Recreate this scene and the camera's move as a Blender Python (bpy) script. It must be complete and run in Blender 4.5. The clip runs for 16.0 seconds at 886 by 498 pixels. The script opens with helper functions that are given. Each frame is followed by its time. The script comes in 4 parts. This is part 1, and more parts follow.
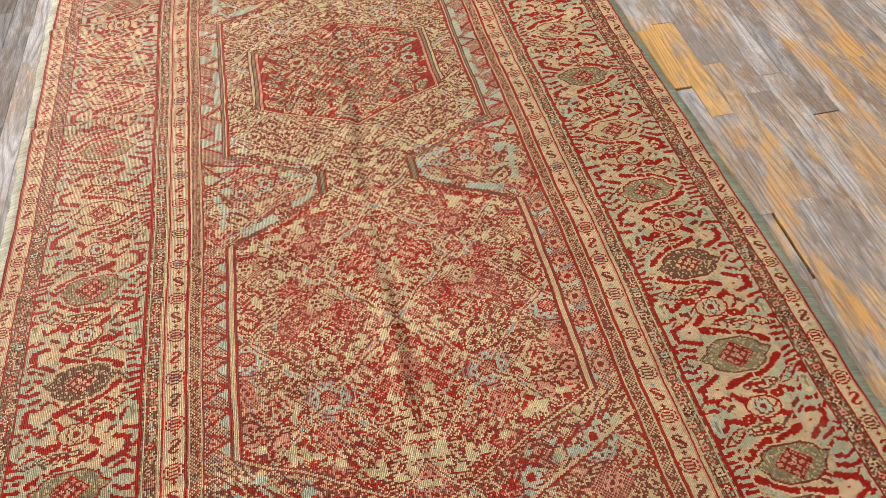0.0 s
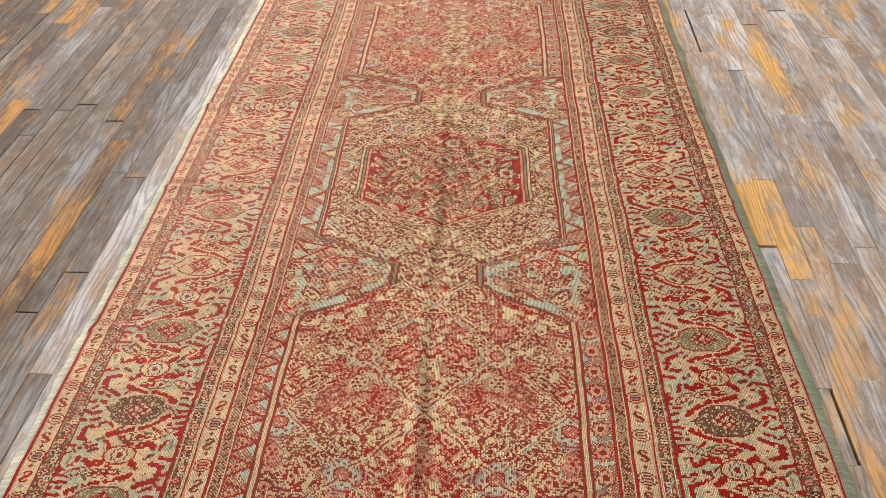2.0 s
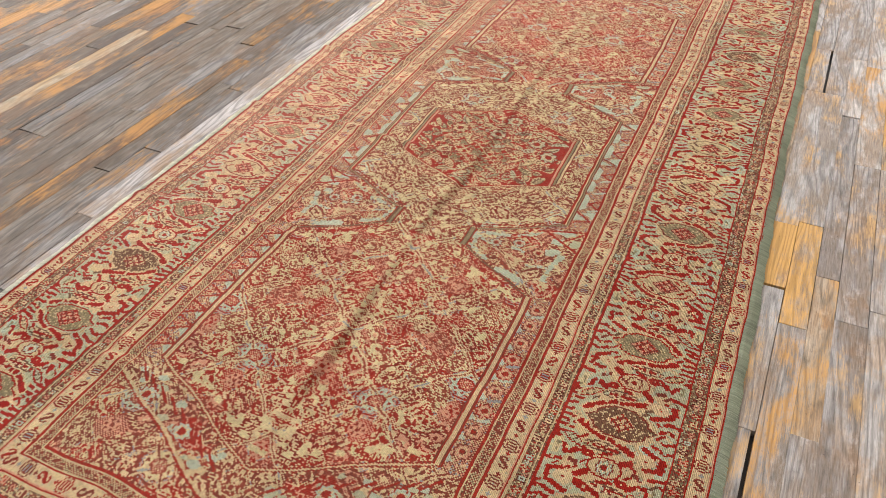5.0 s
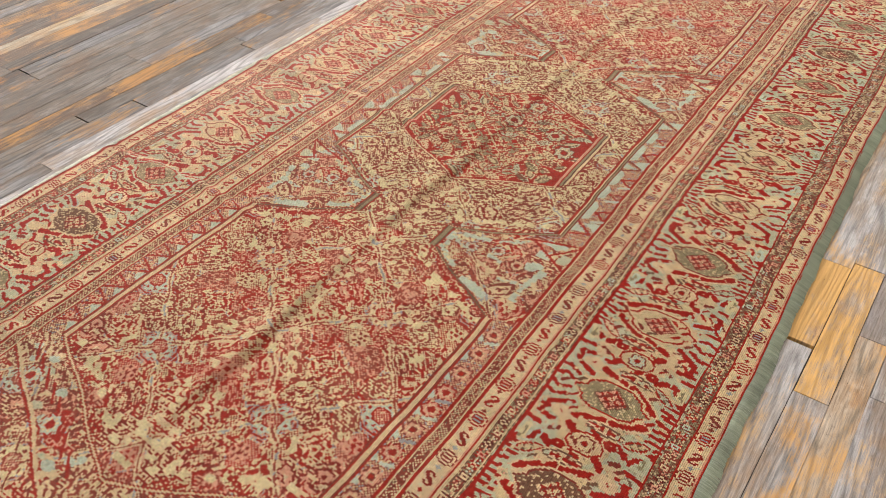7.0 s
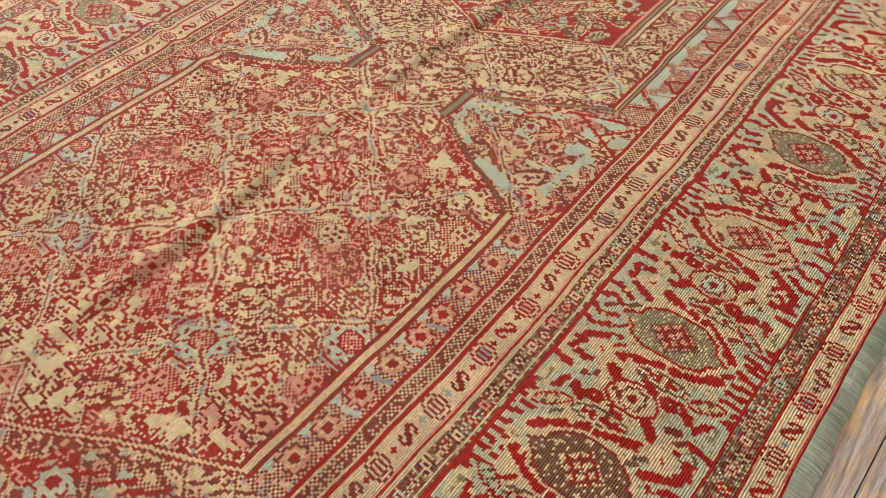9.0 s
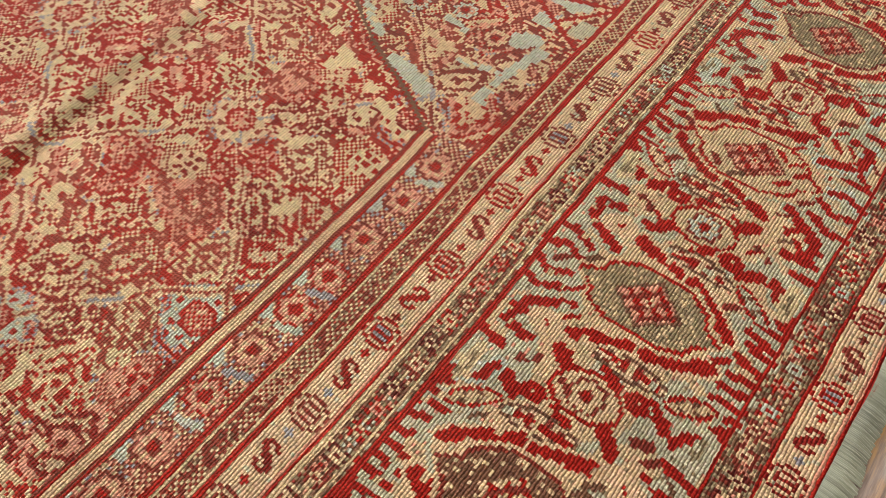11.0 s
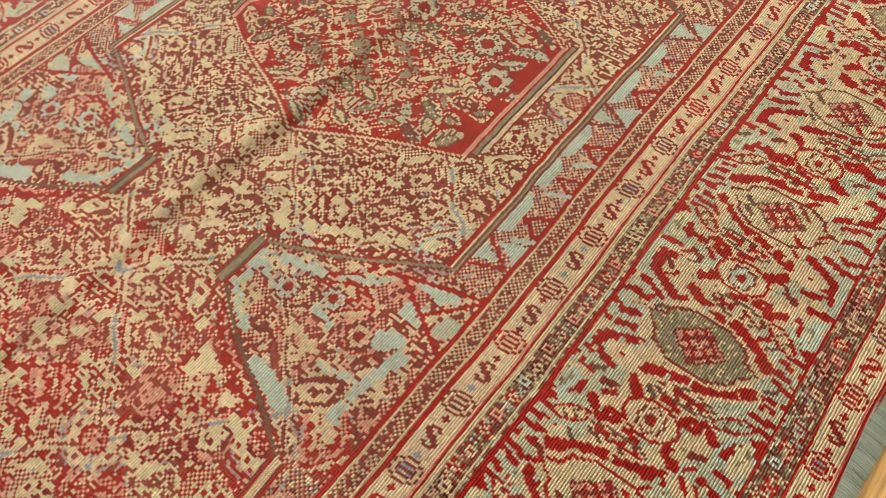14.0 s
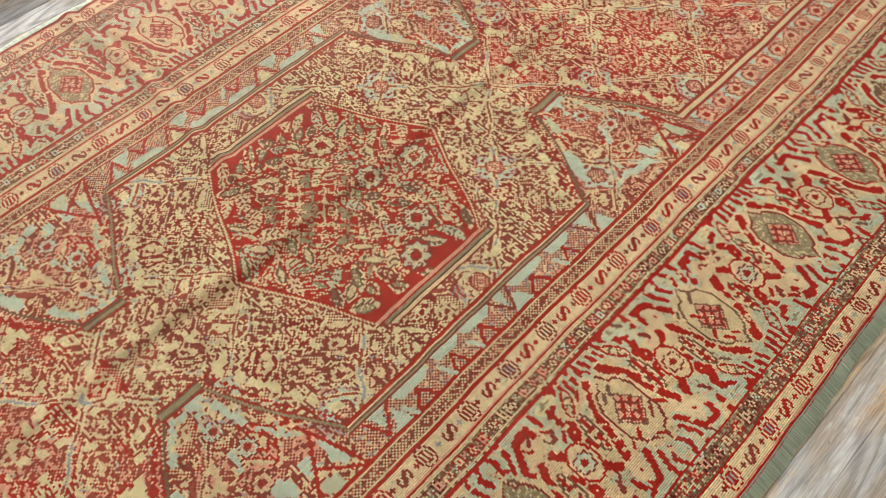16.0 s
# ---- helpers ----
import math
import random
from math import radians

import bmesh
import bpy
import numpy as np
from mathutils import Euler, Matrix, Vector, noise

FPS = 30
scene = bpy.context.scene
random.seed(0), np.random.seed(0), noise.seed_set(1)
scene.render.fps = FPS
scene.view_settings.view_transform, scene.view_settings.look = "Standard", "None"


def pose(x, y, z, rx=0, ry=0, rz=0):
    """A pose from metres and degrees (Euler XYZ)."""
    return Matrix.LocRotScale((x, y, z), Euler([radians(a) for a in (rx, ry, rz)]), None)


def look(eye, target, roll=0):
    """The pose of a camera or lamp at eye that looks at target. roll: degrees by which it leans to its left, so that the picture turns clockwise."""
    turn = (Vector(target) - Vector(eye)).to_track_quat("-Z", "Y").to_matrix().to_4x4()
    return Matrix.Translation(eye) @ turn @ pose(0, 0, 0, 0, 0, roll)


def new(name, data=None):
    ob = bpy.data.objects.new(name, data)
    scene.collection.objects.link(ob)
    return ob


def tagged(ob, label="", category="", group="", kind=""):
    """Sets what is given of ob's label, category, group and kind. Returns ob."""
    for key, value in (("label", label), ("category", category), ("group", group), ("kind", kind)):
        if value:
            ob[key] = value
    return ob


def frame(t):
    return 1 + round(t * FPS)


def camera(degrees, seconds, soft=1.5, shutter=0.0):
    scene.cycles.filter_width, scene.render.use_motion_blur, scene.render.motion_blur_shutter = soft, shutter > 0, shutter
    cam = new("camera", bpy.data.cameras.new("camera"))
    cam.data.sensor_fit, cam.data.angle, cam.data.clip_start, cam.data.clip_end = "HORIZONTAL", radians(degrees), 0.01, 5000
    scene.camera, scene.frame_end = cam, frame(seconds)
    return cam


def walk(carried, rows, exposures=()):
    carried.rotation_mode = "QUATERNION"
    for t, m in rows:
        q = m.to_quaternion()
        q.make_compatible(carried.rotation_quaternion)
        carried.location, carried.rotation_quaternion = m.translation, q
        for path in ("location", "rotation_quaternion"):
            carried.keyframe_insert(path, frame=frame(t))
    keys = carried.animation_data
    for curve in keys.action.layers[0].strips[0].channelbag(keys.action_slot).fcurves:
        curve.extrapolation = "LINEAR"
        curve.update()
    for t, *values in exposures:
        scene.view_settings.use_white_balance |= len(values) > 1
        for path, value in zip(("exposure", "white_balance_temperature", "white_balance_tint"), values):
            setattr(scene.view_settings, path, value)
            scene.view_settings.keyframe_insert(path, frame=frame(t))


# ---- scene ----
cam = camera(59.8, 16.0, soft=0.85)
PATH = [
    (0, (-0.06, -0.865, 1.134), (0.172, 0.417, -0.384), -2.3),
    (0.5, (-0.032, -0.901, 1.164), (0.126, 0.45, -0.302), -2.2),
    (1, (0.003, -0.928, 1.188), (0.086, 0.484, -0.226), -2.0),
    (1.5, (0.044, -0.929, 1.195), (0.04, 0.533, -0.169), -1.7),
    (2, (0.102, -0.929, 1.197), (0.0, 0.565, -0.129), -1.7),
    (2.5, (0.189, -0.925, 1.205), (-0.018, 0.581, -0.095), -1.3),
    (3, (0.295, -0.942, 1.21), (-0.022, 0.559, -0.073), -0.9),
    (3.5, (0.428, -0.994, 1.216), (0.016, 0.486, -0.064), -0.6),
    (4, (0.522, -1.015, 1.191), (0.027, 0.44, -0.089), -0.3),
    (4.2, (0.546, -1.014, 1.176), (0.021, 0.432, -0.102), -0.2),
    (6.3, (0.74, -0.741, 1.058), (-0.072, 0.53, -0.256), -0.9),
    (6.5, (0.758, -0.697, 1.04), (-0.079, 0.555, -0.275), -1.0),
    (7, (0.778, -0.622, 1.008), (-0.088, 0.594, -0.323), -0.8),
    (7.5, (0.761, -0.563, 0.952), (-0.123, 0.604, -0.411), -0.8),
    (8, (0.706, -0.509, 0.886), (-0.178, 0.607, -0.518), -0.9),
    (8.5, (0.676, -0.451, 0.816), (-0.194, 0.61, -0.639), -1.1),
    (9, (0.672, -0.393, 0.737), (-0.169, 0.606, -0.778), -1.4),
    (9.2, (0.667, -0.382, 0.699), (-0.159, 0.606, -0.832), -1.3),
    (11.3, (0.621, -0.143, 0.553), (-0.076, 0.691, -1.126), -2.4),
    (11.5, (0.621, -0.111, 0.56), (-0.072, 0.713, -1.125), -2.5),
    (12, (0.617, -0.052, 0.571), (-0.065, 0.772, -1.12), -2.0),
    (12.5, (0.608, -0.017, 0.591), (-0.067, 0.81, -1.1), -1.7),
    (13, (0.601, 0.028, 0.634), (-0.081, 0.858, -1.053), -1.8),
    (13.5, (0.588, 0.077, 0.686), (-0.099, 0.904, -1.001), -1.9),
    (14, (0.572, 0.121, 0.731), (-0.125, 0.944, -0.953), -2.2),
    (14.5, (0.566, 0.18, 0.798), (-0.138, 1.003, -0.884), -1.9),
    (15, (0.574, 0.228, 0.85), (-0.148, 1.036, -0.831), -2.1),
    (15.5, (0.6, 0.255, 0.924), (-0.144, 1.058, -0.75), -1.5),
    (16, (0.647, 0.297, 0.997), (-0.129, 1.074, -0.675), -1.1),
]
walk(cam, [(t, look(eye, target, roll)) for t, eye, target, roll in PATH],
     [(0.0, -0.10, 6450, 12), (9.0, -0.08, 6500, 12), (11.5, -0.09, 6700, 18), (12.3, -0.09, 6700, 18), (13.5, -0.07, 6500, 12), (14.5, -0.06, 6400, 6), (16.0, -0.08, 6350, 4)])


# ---- light ----
world = bpy.data.worlds.new("sky")
scene.world = world
world.use_nodes = True
wn = world.node_tree
sky = wn.nodes.new("ShaderNodeTexSky")
sky.sky_type = "NISHITA"
sky.sun_disc = False
sky.sun_elevation, sky.sun_rotation = radians(38), radians(-60)
wn.links.new(sky.outputs[0], wn.nodes["Background"].inputs[0])
wn.nodes["Background"].inputs[1].default_value = 0.12

FLOOR_Z = -0.008          # floor boards' top; the pile's top is at about 0
ROOM = (-6.0, 4.6, -4.6, 7.6, 3.3)   # x0 x1 y0 y1 ceiling height
WINDOW_W, SILL, HEAD = 2.0, 0.7, 2.8
NORTH_WINDOWS = (-3.2, 0.2)
WEST_WINDOWS = (0.4, 3.8)


def window_light(name, x, y, turn, watts):
    data = bpy.data.lights.new(name, "AREA")
    data.shape, data.size, data.size_y = "RECTANGLE", WINDOW_W - 0.1, HEAD - SILL - 0.1
    data.energy, data.color = watts, (0.985, 0.98, 0.98)
    ob = new(name, data)
    ob.matrix_world = pose(x, y, (SILL + HEAD) / 2, 90, 0, turn)


for wx in NORTH_WINDOWS:
    window_light("north_daylight", wx, ROOM[3] + 0.05, 180, 240)
for wy in WEST_WINDOWS:
    window_light("west_daylight", ROOM[0] - 0.05, wy, -90, 500)


# ---- materials ----
def nodes_of(name):
    m = bpy.data.materials.new(name)
    m.use_nodes = True
    t = m.node_tree
    return m, t, t.nodes["Principled BSDF"]


def node(t, kind, **sockets):
    n = t.nodes.new(kind)
    for key, value in sockets.items():
        n.inputs[key.replace("_", " ")].default_value = value
    return n


def maths(t, op, a, b=None, c=None):
    n = t.nodes.new("ShaderNodeMath")
    n.operation = op
    for k, v in enumerate((a, b, c)):
        if v is None:
            continue
        if isinstance(v, (int, float)):
            n.inputs[k].default_value = v
        else:
            t.links.new(v, n.inputs[k])
    return n.outputs[0]


def mix(t, fac, a, b, blend="MIX"):
    n = t.nodes.new("ShaderNodeMix")
    n.data_type, n.blend_type = "RGBA", blend
    for k, v in ((0, fac), (6, a), (7, b)):
        if isinstance(v, (int, float)):
            n.inputs[k].default_value = v
        elif isinstance(v, tuple):
            n.inputs[k].default_value = (*v, 1)
        else:
            t.links.new(v, n.inputs[k])
    return n.outputs[2]


def ramp(t, fac, *stops):
    n = t.nodes.new("ShaderNodeValToRGB")
    e = n.color_ramp.elements
    while len(e) < len(stops):
        e.new(0.5)
    for el, (p, c) in zip(e, stops):
        el.position = p
        el.color = (*c, 1) if isinstance(c, tuple) else (c, c, c, 1)
    t.links.new(fac, n.inputs[0])
    return n.outputs[0]


def noise_tex(t, vector, scale, detail=3.0, rough=0.55, distortion=0.0):
    n = node(t, "ShaderNodeTexNoise", Scale=scale, Detail=detail, Roughness=rough, Distortion=distortion)
    t.links.new(vector, n.inputs["Vector"])
    return n.outputs["Fac"]


def stretched(t, vector, sx, sy, sz, offset=None):
    n = t.nodes.new("ShaderNodeMapping")
    n.inputs["Scale"].default_value = (sx, sy, sz)
    t.links.new(vector, n.inputs["Vector"])
    if offset is not None:
        t.links.new(offset, n.inputs["Location"])
    return n.outputs[0]


PX, PY = 0.0029, 0.0030      # the knots' width and length


def pile_material():
    m, t, p = nodes_of("wool_pile")
    co = t.nodes.new("ShaderNodeTexCoord").outputs["Object"]
    dye = t.nodes.new("ShaderNodeAttribute")
    dye.attribute_name = "dye"
    # dye lots: broad bands across the weave, then small fading
    lots = ramp(t, noise_tex(t, stretched(t, co, 1.2, 7, 1), 1.0, 3), (0.3, 0.84), (0.7, 1.1))
    fade = ramp(t, noise_tex(t, co, 26, 4, 0.6), (0.3, 0.86), (0.7, 1.08))
    c = mix(t, 1.0, dye.outputs["Color"], lots, "MULTIPLY")
    c = mix(t, 1.0, c, fade, "MULTIPLY")
    worn = ramp(t, noise_tex(t, co, 9, 5, 0.65), (0.58, 0.0), (0.85, 0.15))
    c = mix(t, worn, c, (0.50, 0.36, 0.22))
    # a pale sheen is painted over one long side, growing towards the far end
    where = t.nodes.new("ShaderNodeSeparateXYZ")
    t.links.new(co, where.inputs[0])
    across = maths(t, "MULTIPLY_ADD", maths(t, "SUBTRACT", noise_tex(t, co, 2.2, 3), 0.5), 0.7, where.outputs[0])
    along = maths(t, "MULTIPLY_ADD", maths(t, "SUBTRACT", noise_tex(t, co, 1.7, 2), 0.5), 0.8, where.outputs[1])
    painted_sheen = maths(t, "MULTIPLY", ramp(t, maths(t, "ADD", across, 0.9), (0.10, 1.0), (0.75, 0.0)), ramp(t, maths(t, "ADD", along, 0.3), (0.0, 0.0), (0.85, 1.0)))
    c = mix(t, maths(t, "MULTIPLY", painted_sheen, 0.36), c, mix(t, 1.0, mix(t, 0.55, c, (0.80, 0.48, 0.38)), (1.12, 1.08, 1.05), "MULTIPLY"))
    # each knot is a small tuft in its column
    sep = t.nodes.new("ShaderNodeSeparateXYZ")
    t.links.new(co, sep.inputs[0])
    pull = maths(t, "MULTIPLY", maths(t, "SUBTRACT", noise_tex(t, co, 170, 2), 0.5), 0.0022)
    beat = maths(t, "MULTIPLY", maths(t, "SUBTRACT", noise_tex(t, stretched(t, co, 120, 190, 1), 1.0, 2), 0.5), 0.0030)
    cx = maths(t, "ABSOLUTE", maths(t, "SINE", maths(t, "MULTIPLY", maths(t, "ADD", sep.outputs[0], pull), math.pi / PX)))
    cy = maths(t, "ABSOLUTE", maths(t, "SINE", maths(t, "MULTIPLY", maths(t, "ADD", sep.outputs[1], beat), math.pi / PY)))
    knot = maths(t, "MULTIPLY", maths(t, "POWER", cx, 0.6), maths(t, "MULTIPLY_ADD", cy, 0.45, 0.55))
    # shade is painted in between the columns of knots; where feet have worn the pile down, pale warps show there
    # instead
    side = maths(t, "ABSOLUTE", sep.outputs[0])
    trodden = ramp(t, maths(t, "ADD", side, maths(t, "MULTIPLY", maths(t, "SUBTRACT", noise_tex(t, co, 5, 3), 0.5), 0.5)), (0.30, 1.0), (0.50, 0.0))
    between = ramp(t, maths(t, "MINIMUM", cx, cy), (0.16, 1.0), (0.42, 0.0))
    groove_shaded = mix(t, 1.0, c, ramp(t, knot, (0.12, (0.26, 0.20, 0.175)), (0.55, (1.0, 1.0, 1.0))), "MULTIPLY")
    c = mix(t, maths(t, "MULTIPLY", maths(t, "MULTIPLY", between, trodden), 0.11), groove_shaded, (0.60, 0.47, 0.31))
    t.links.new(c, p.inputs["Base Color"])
    p.inputs["Roughness"].default_value = 0.7
    p.inputs["Specular IOR Level"].default_value = 0.02
    p.inputs["Sheen Weight"].default_value = 0.006
    p.inputs["Sheen Roughness"].default_value = 0.45
    p.inputs["Sheen Tint"].default_value = (1, 0.86, 0.78, 1)
    fuzz = noise_tex(t, co, 900, 2)
    h = maths(t, "ADD", knot, maths(t, "MULTIPLY", fuzz, 0.6))
    b = node(t, "ShaderNodeBump", Strength=1.0, Distance=0.0030)
    t.links.new(h, b.inputs["Height"])
    t.links.new(b.outputs[0], p.inputs["Normal"])
    return m


def thread_material(name, colour, pale):
    m, t, p = nodes_of(name)
    g = t.nodes.new("ShaderNodeNewGeometry")
    co = t.nodes.new("ShaderNodeTexCoord").outputs["Object"]
    c = ramp(t, g.outputs["Random Per Island"], (0.0, tuple(v * 0.72 for v in colour)), (0.6, colour), (1.0, pale))
    c = mix(t, 1.0, c, ramp(t, noise_tex(t, co, 14, 4), (0.3, 0.75), (0.7, 1.12)), "MULTIPLY")
    t.links.new(c, p.inputs["Base Color"])
    p.inputs["Roughness"].default_value = 0.92
    p.inputs["Sheen Weight"].default_value = 0.3
    return m


def board_material(name, low, high, finish, cover, streak=0.5):
    """Weathered softwood. finish: the colour of what is left of the old varnish, cover: how much of it is left."""
    m, t, p = nodes_of(name)
    co = t.nodes.new("ShaderNodeTexCoord").outputs["Object"]
    info = t.nodes.new("ShaderNodeObjectInfo")
    shift = t.nodes.new("ShaderNodeCombineXYZ")
    geo = t.nodes.new("ShaderNodeNewGeometry")
    own = maths(t, "FRACT", maths(t, "ADD", info.outputs["Random"], geo.outputs["Random Per Island"]))
    t.links.new(maths(t, "MULTIPLY", own, 37.0), shift.inputs[0])
    t.links.new(maths(t, "MULTIPLY", own, 91.0), shift.inputs[1])
    v = stretched(t, co, 1, 1, 1, shift.outputs[0])
    # growth rings cut lengthwise: long bands with flame-shaped bends
    flame = noise_tex(t, stretched(t, v, 15, 1.7, 1), 1.0, 2, 0.5)
    across = t.nodes.new("ShaderNodeSeparateXYZ")
    t.links.new(v, across.inputs[0])
    rings = maths(t, "MULTIPLY_ADD", flame, 58.0, maths(t, "MULTIPLY", across.outputs[0], 300.0))
    rings = maths(t, "MULTIPLY_ADD", maths(t, "SINE", rings), 0.5, 0.5)
    fibre = noise_tex(t, stretched(t, v, 380, 20, 1), 1.0, 4, 0.7)
    patch = noise_tex(t, stretched(t, v, 14, 3.2, 1), 1.0, 4, 0.6)
    rub = noise_tex(t, stretched(t, v, 26, 10, 1), 1.0, 6, 0.72)
    # what feet, water and sun did, spreading over many boards
    stain = noise_tex(t, stretched(t, co, 9, 4.5, 1), 1.0, 6, 0.68)
    brown = (low[0] * 1.14, low[1] * 1.0, low[2] * 0.86)
    grey = ramp(t, patch, (0.25, low), (0.45, brown), (0.55, tuple((a + b) / 2 for a, b in zip(low, high))), (0.78, high))
    grey = mix(t, ramp(t, rub, (0.54, 0.0), (0.66, 0.55)), grey, tuple(v * 1.2 for v in high))
    grey = mix(t, ramp(t, rub, (0.30, 0.6), (0.42, 0.0)), grey, tuple(v * 0.55 for v in low))
    grey = mix(t, ramp(t, stain, (0.52, 0.0), (0.62, 0.75)), grey, mix(t, 1.0, grey, (0.98, 0.78, 0.60), "MULTIPLY"))
    grey = mix(t, ramp(t, stain, (0.36, 0.6), (0.46, 0.0)), grey, mix(t, 1.0, grey, (1.18, 1.20, 1.25), "MULTIPLY"))
    grey = mix(t, 1.0, grey, ramp(t, fibre, (0.34, 0.66), (0.62, 1.16)), "MULTIPLY")
    bold = ramp(t, patch, (0.40, 0.15), (0.56, 1.0))
    grey = mix(t, bold, grey, mix(t, 1.0, grey, ramp(t, rings, (0.0, 0.66), (0.40, 0.98), (1.0, 1.07)), "MULTIPLY"))
    tone = maths(t, "MULTIPLY_ADD", own, 0.36, 0.80)
    tone_c = t.nodes.new("ShaderNodeCombineXYZ")
    for k in range(3):
        t.links.new(tone, tone_c.inputs[k])
    grey = mix(t, 1.0, grey, tone_c.outputs[0], "MULTIPLY")
    warm = mix(t, 1.0, ramp(t, rings, (0.0, tuple(v * 0.70 for v in finish)), (0.6, finish)),
               ramp(t, fibre, (0.3, 0.82), (0.7, 1.1)), "MULTIPLY")
    shared = noise_tex(t, stretched(t, co, 7.3, 3.1, 1), 1.0, 6, 0.7)
    left = maths(t, "ADD", maths(t, "MULTIPLY_ADD", shared, 0.62, maths(t, "MULTIPLY", noise_tex(t, stretched(t, v, 13, 3.5, 1), 1.0, 6, 0.66), 0.45)),
                 maths(t, "MULTIPLY", maths(t, "SUBTRACT", fibre, 0.5), 0.25))
    edge = 0.78 - 0.56 * cover
    c = mix(t, ramp(t, left, (edge - 0.04, 0.0), (edge + 0.05, 0.9)), grey, warm)
    # dark specks and nail holes
    speck = ramp(t, noise_tex(t, stretched(t, v, 120, 60, 1), 1.0, 2), (0.24, 1.0), (0.28, 0.0))
    c = mix(t, maths(t, "MULTIPLY", speck, 0.6), c, (0.04, 0.03, 0.025))
    t.links.new(c, p.inputs["Base Color"])
    r = ramp(t, patch, (0.3, 0.68), (0.7, 0.85))
    t.links.new(r, p.inputs["Roughness"])
    p.inputs["Specular IOR Level"].default_value = 0.1
    h = maths(t, "ADD", maths(t, "MULTIPLY", rings, 0.5), fibre)
    b = node(t, "ShaderNodeBump", Strength=0.35, Distance=0.0012)
    t.links.new(h, b.inputs["Height"])
    t.links.new(b.outputs[0], p.inputs["Normal"])
    return m


def plaster_material(name, colour):
    m, t, p = nodes_of(name)
    co = t.nodes.new("ShaderNodeTexCoord").outputs["Object"]
    f = noise_tex(t, co, 3, 5)
    t.links.new(ramp(t, f, (0.3, tuple(v * 0.94 for v in colour)), (0.7, colour)), p.inputs["Base Color"])
    p.inputs["Roughness"].default_value = 0.8
    return m


PILE = pile_material()
SELVAGE_GREEN = thread_material("selvage_wool", (0.29, 0.325, 0.235), (0.33, 0.36, 0.262))
SELVAGE_PALE = thread_material("faded_selvage_wool", (0.41, 0.395, 0.295), (0.53, 0.50, 0.38))
BACKING = thread_material("rug_backing", (0.32, 0.25, 0.17), (0.36, 0.29, 0.2))
BOARDS = {
    "grey": board_material("grey_board", (0.225, 0.207, 0.197), (0.42, 0.395, 0.380), (0.52, 0.33, 0.15), 0.30),
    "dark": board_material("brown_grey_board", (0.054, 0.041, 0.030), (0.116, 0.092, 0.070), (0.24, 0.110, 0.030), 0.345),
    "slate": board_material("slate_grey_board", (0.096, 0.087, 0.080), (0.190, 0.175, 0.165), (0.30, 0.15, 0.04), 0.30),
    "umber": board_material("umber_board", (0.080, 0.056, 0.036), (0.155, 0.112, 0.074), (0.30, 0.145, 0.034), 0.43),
    "pale": board_material("pale_board", (0.28, 0.262, 0.250), (0.46, 0.437, 0.420), (0.56, 0.34, 0.14), 0.32),
    "tan": board_material("tan_board", (0.28, 0.22, 0.16), (0.43, 0.35, 0.265), (0.50, 0.28, 0.10), 0.42),
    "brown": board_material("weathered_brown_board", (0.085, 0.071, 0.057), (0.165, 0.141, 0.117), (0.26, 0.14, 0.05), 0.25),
    "beige": board_material("beige_board", (0.20, 0.165, 0.115), (0.29, 0.245, 0.175), (0.30, 0.19, 0.08), 0.30),
    "worn": board_material("half_varnished_board", (0.25, 0.225, 0.205), (0.43, 0.40, 0.375), (0.50, 0.27, 0.085), 0.38),
    "orange": board_material("varnished_board", (0.28, 0.23, 0.18), (0.44, 0.37, 0.30), (0.56, 0.32, 0.10), 0.485),
}
GAP = plaster_material("dark_joint", (0.035, 0.03, 0.026))
WALL = plaster_material("white_plaster", (0.78, 0.77, 0.74))


# ---- mesh helpers ----
def part(name, bm, material, parent, label=""):
    me = bpy.data.meshes.new(name)
    bm.to_mesh(me)
    bm.free()
    me.materials.append(material)
    ob = new(name, me)
    ob.parent = parent
    if label:
        tagged(ob, label)
    return ob


def add_box(bm, x0, x1, y0, y1, z0, z1):
    m = Matrix.Translation(((x0 + x1) / 2, (y0 + y1) / 2, (z0 + z1) / 2)) @ Matrix.Diagonal((x1 - x0, y1 - y0, z1 - z0, 1))
    bmesh.ops.create_cube(bm, size=1, matrix=m)


def quads_mesh(name, verts, quads, material, smooth=False):
    """A mesh from arrays of corners (n, 3) and quads (m, 4)."""
    me = bpy.data.meshes.new(name)
    me.vertices.add(len(verts))
    me.vertices.foreach_set("co", np.ascontiguousarray(verts, np.float32).ravel())
    me.loops.add(quads.size)
    me.loops.foreach_set("vertex_index", np.ascontiguousarray(quads, np.int32).ravel())
    me.polygons.add(len(quads))
    me.polygons.foreach_set("loop_start", np.arange(0, quads.size, 4, dtype=np.int32))
    me.polygons.foreach_set("use_smooth", np.full(len(quads), smooth))
    me.materials.append(material)
    me.update(calc_edges=True)
    return me


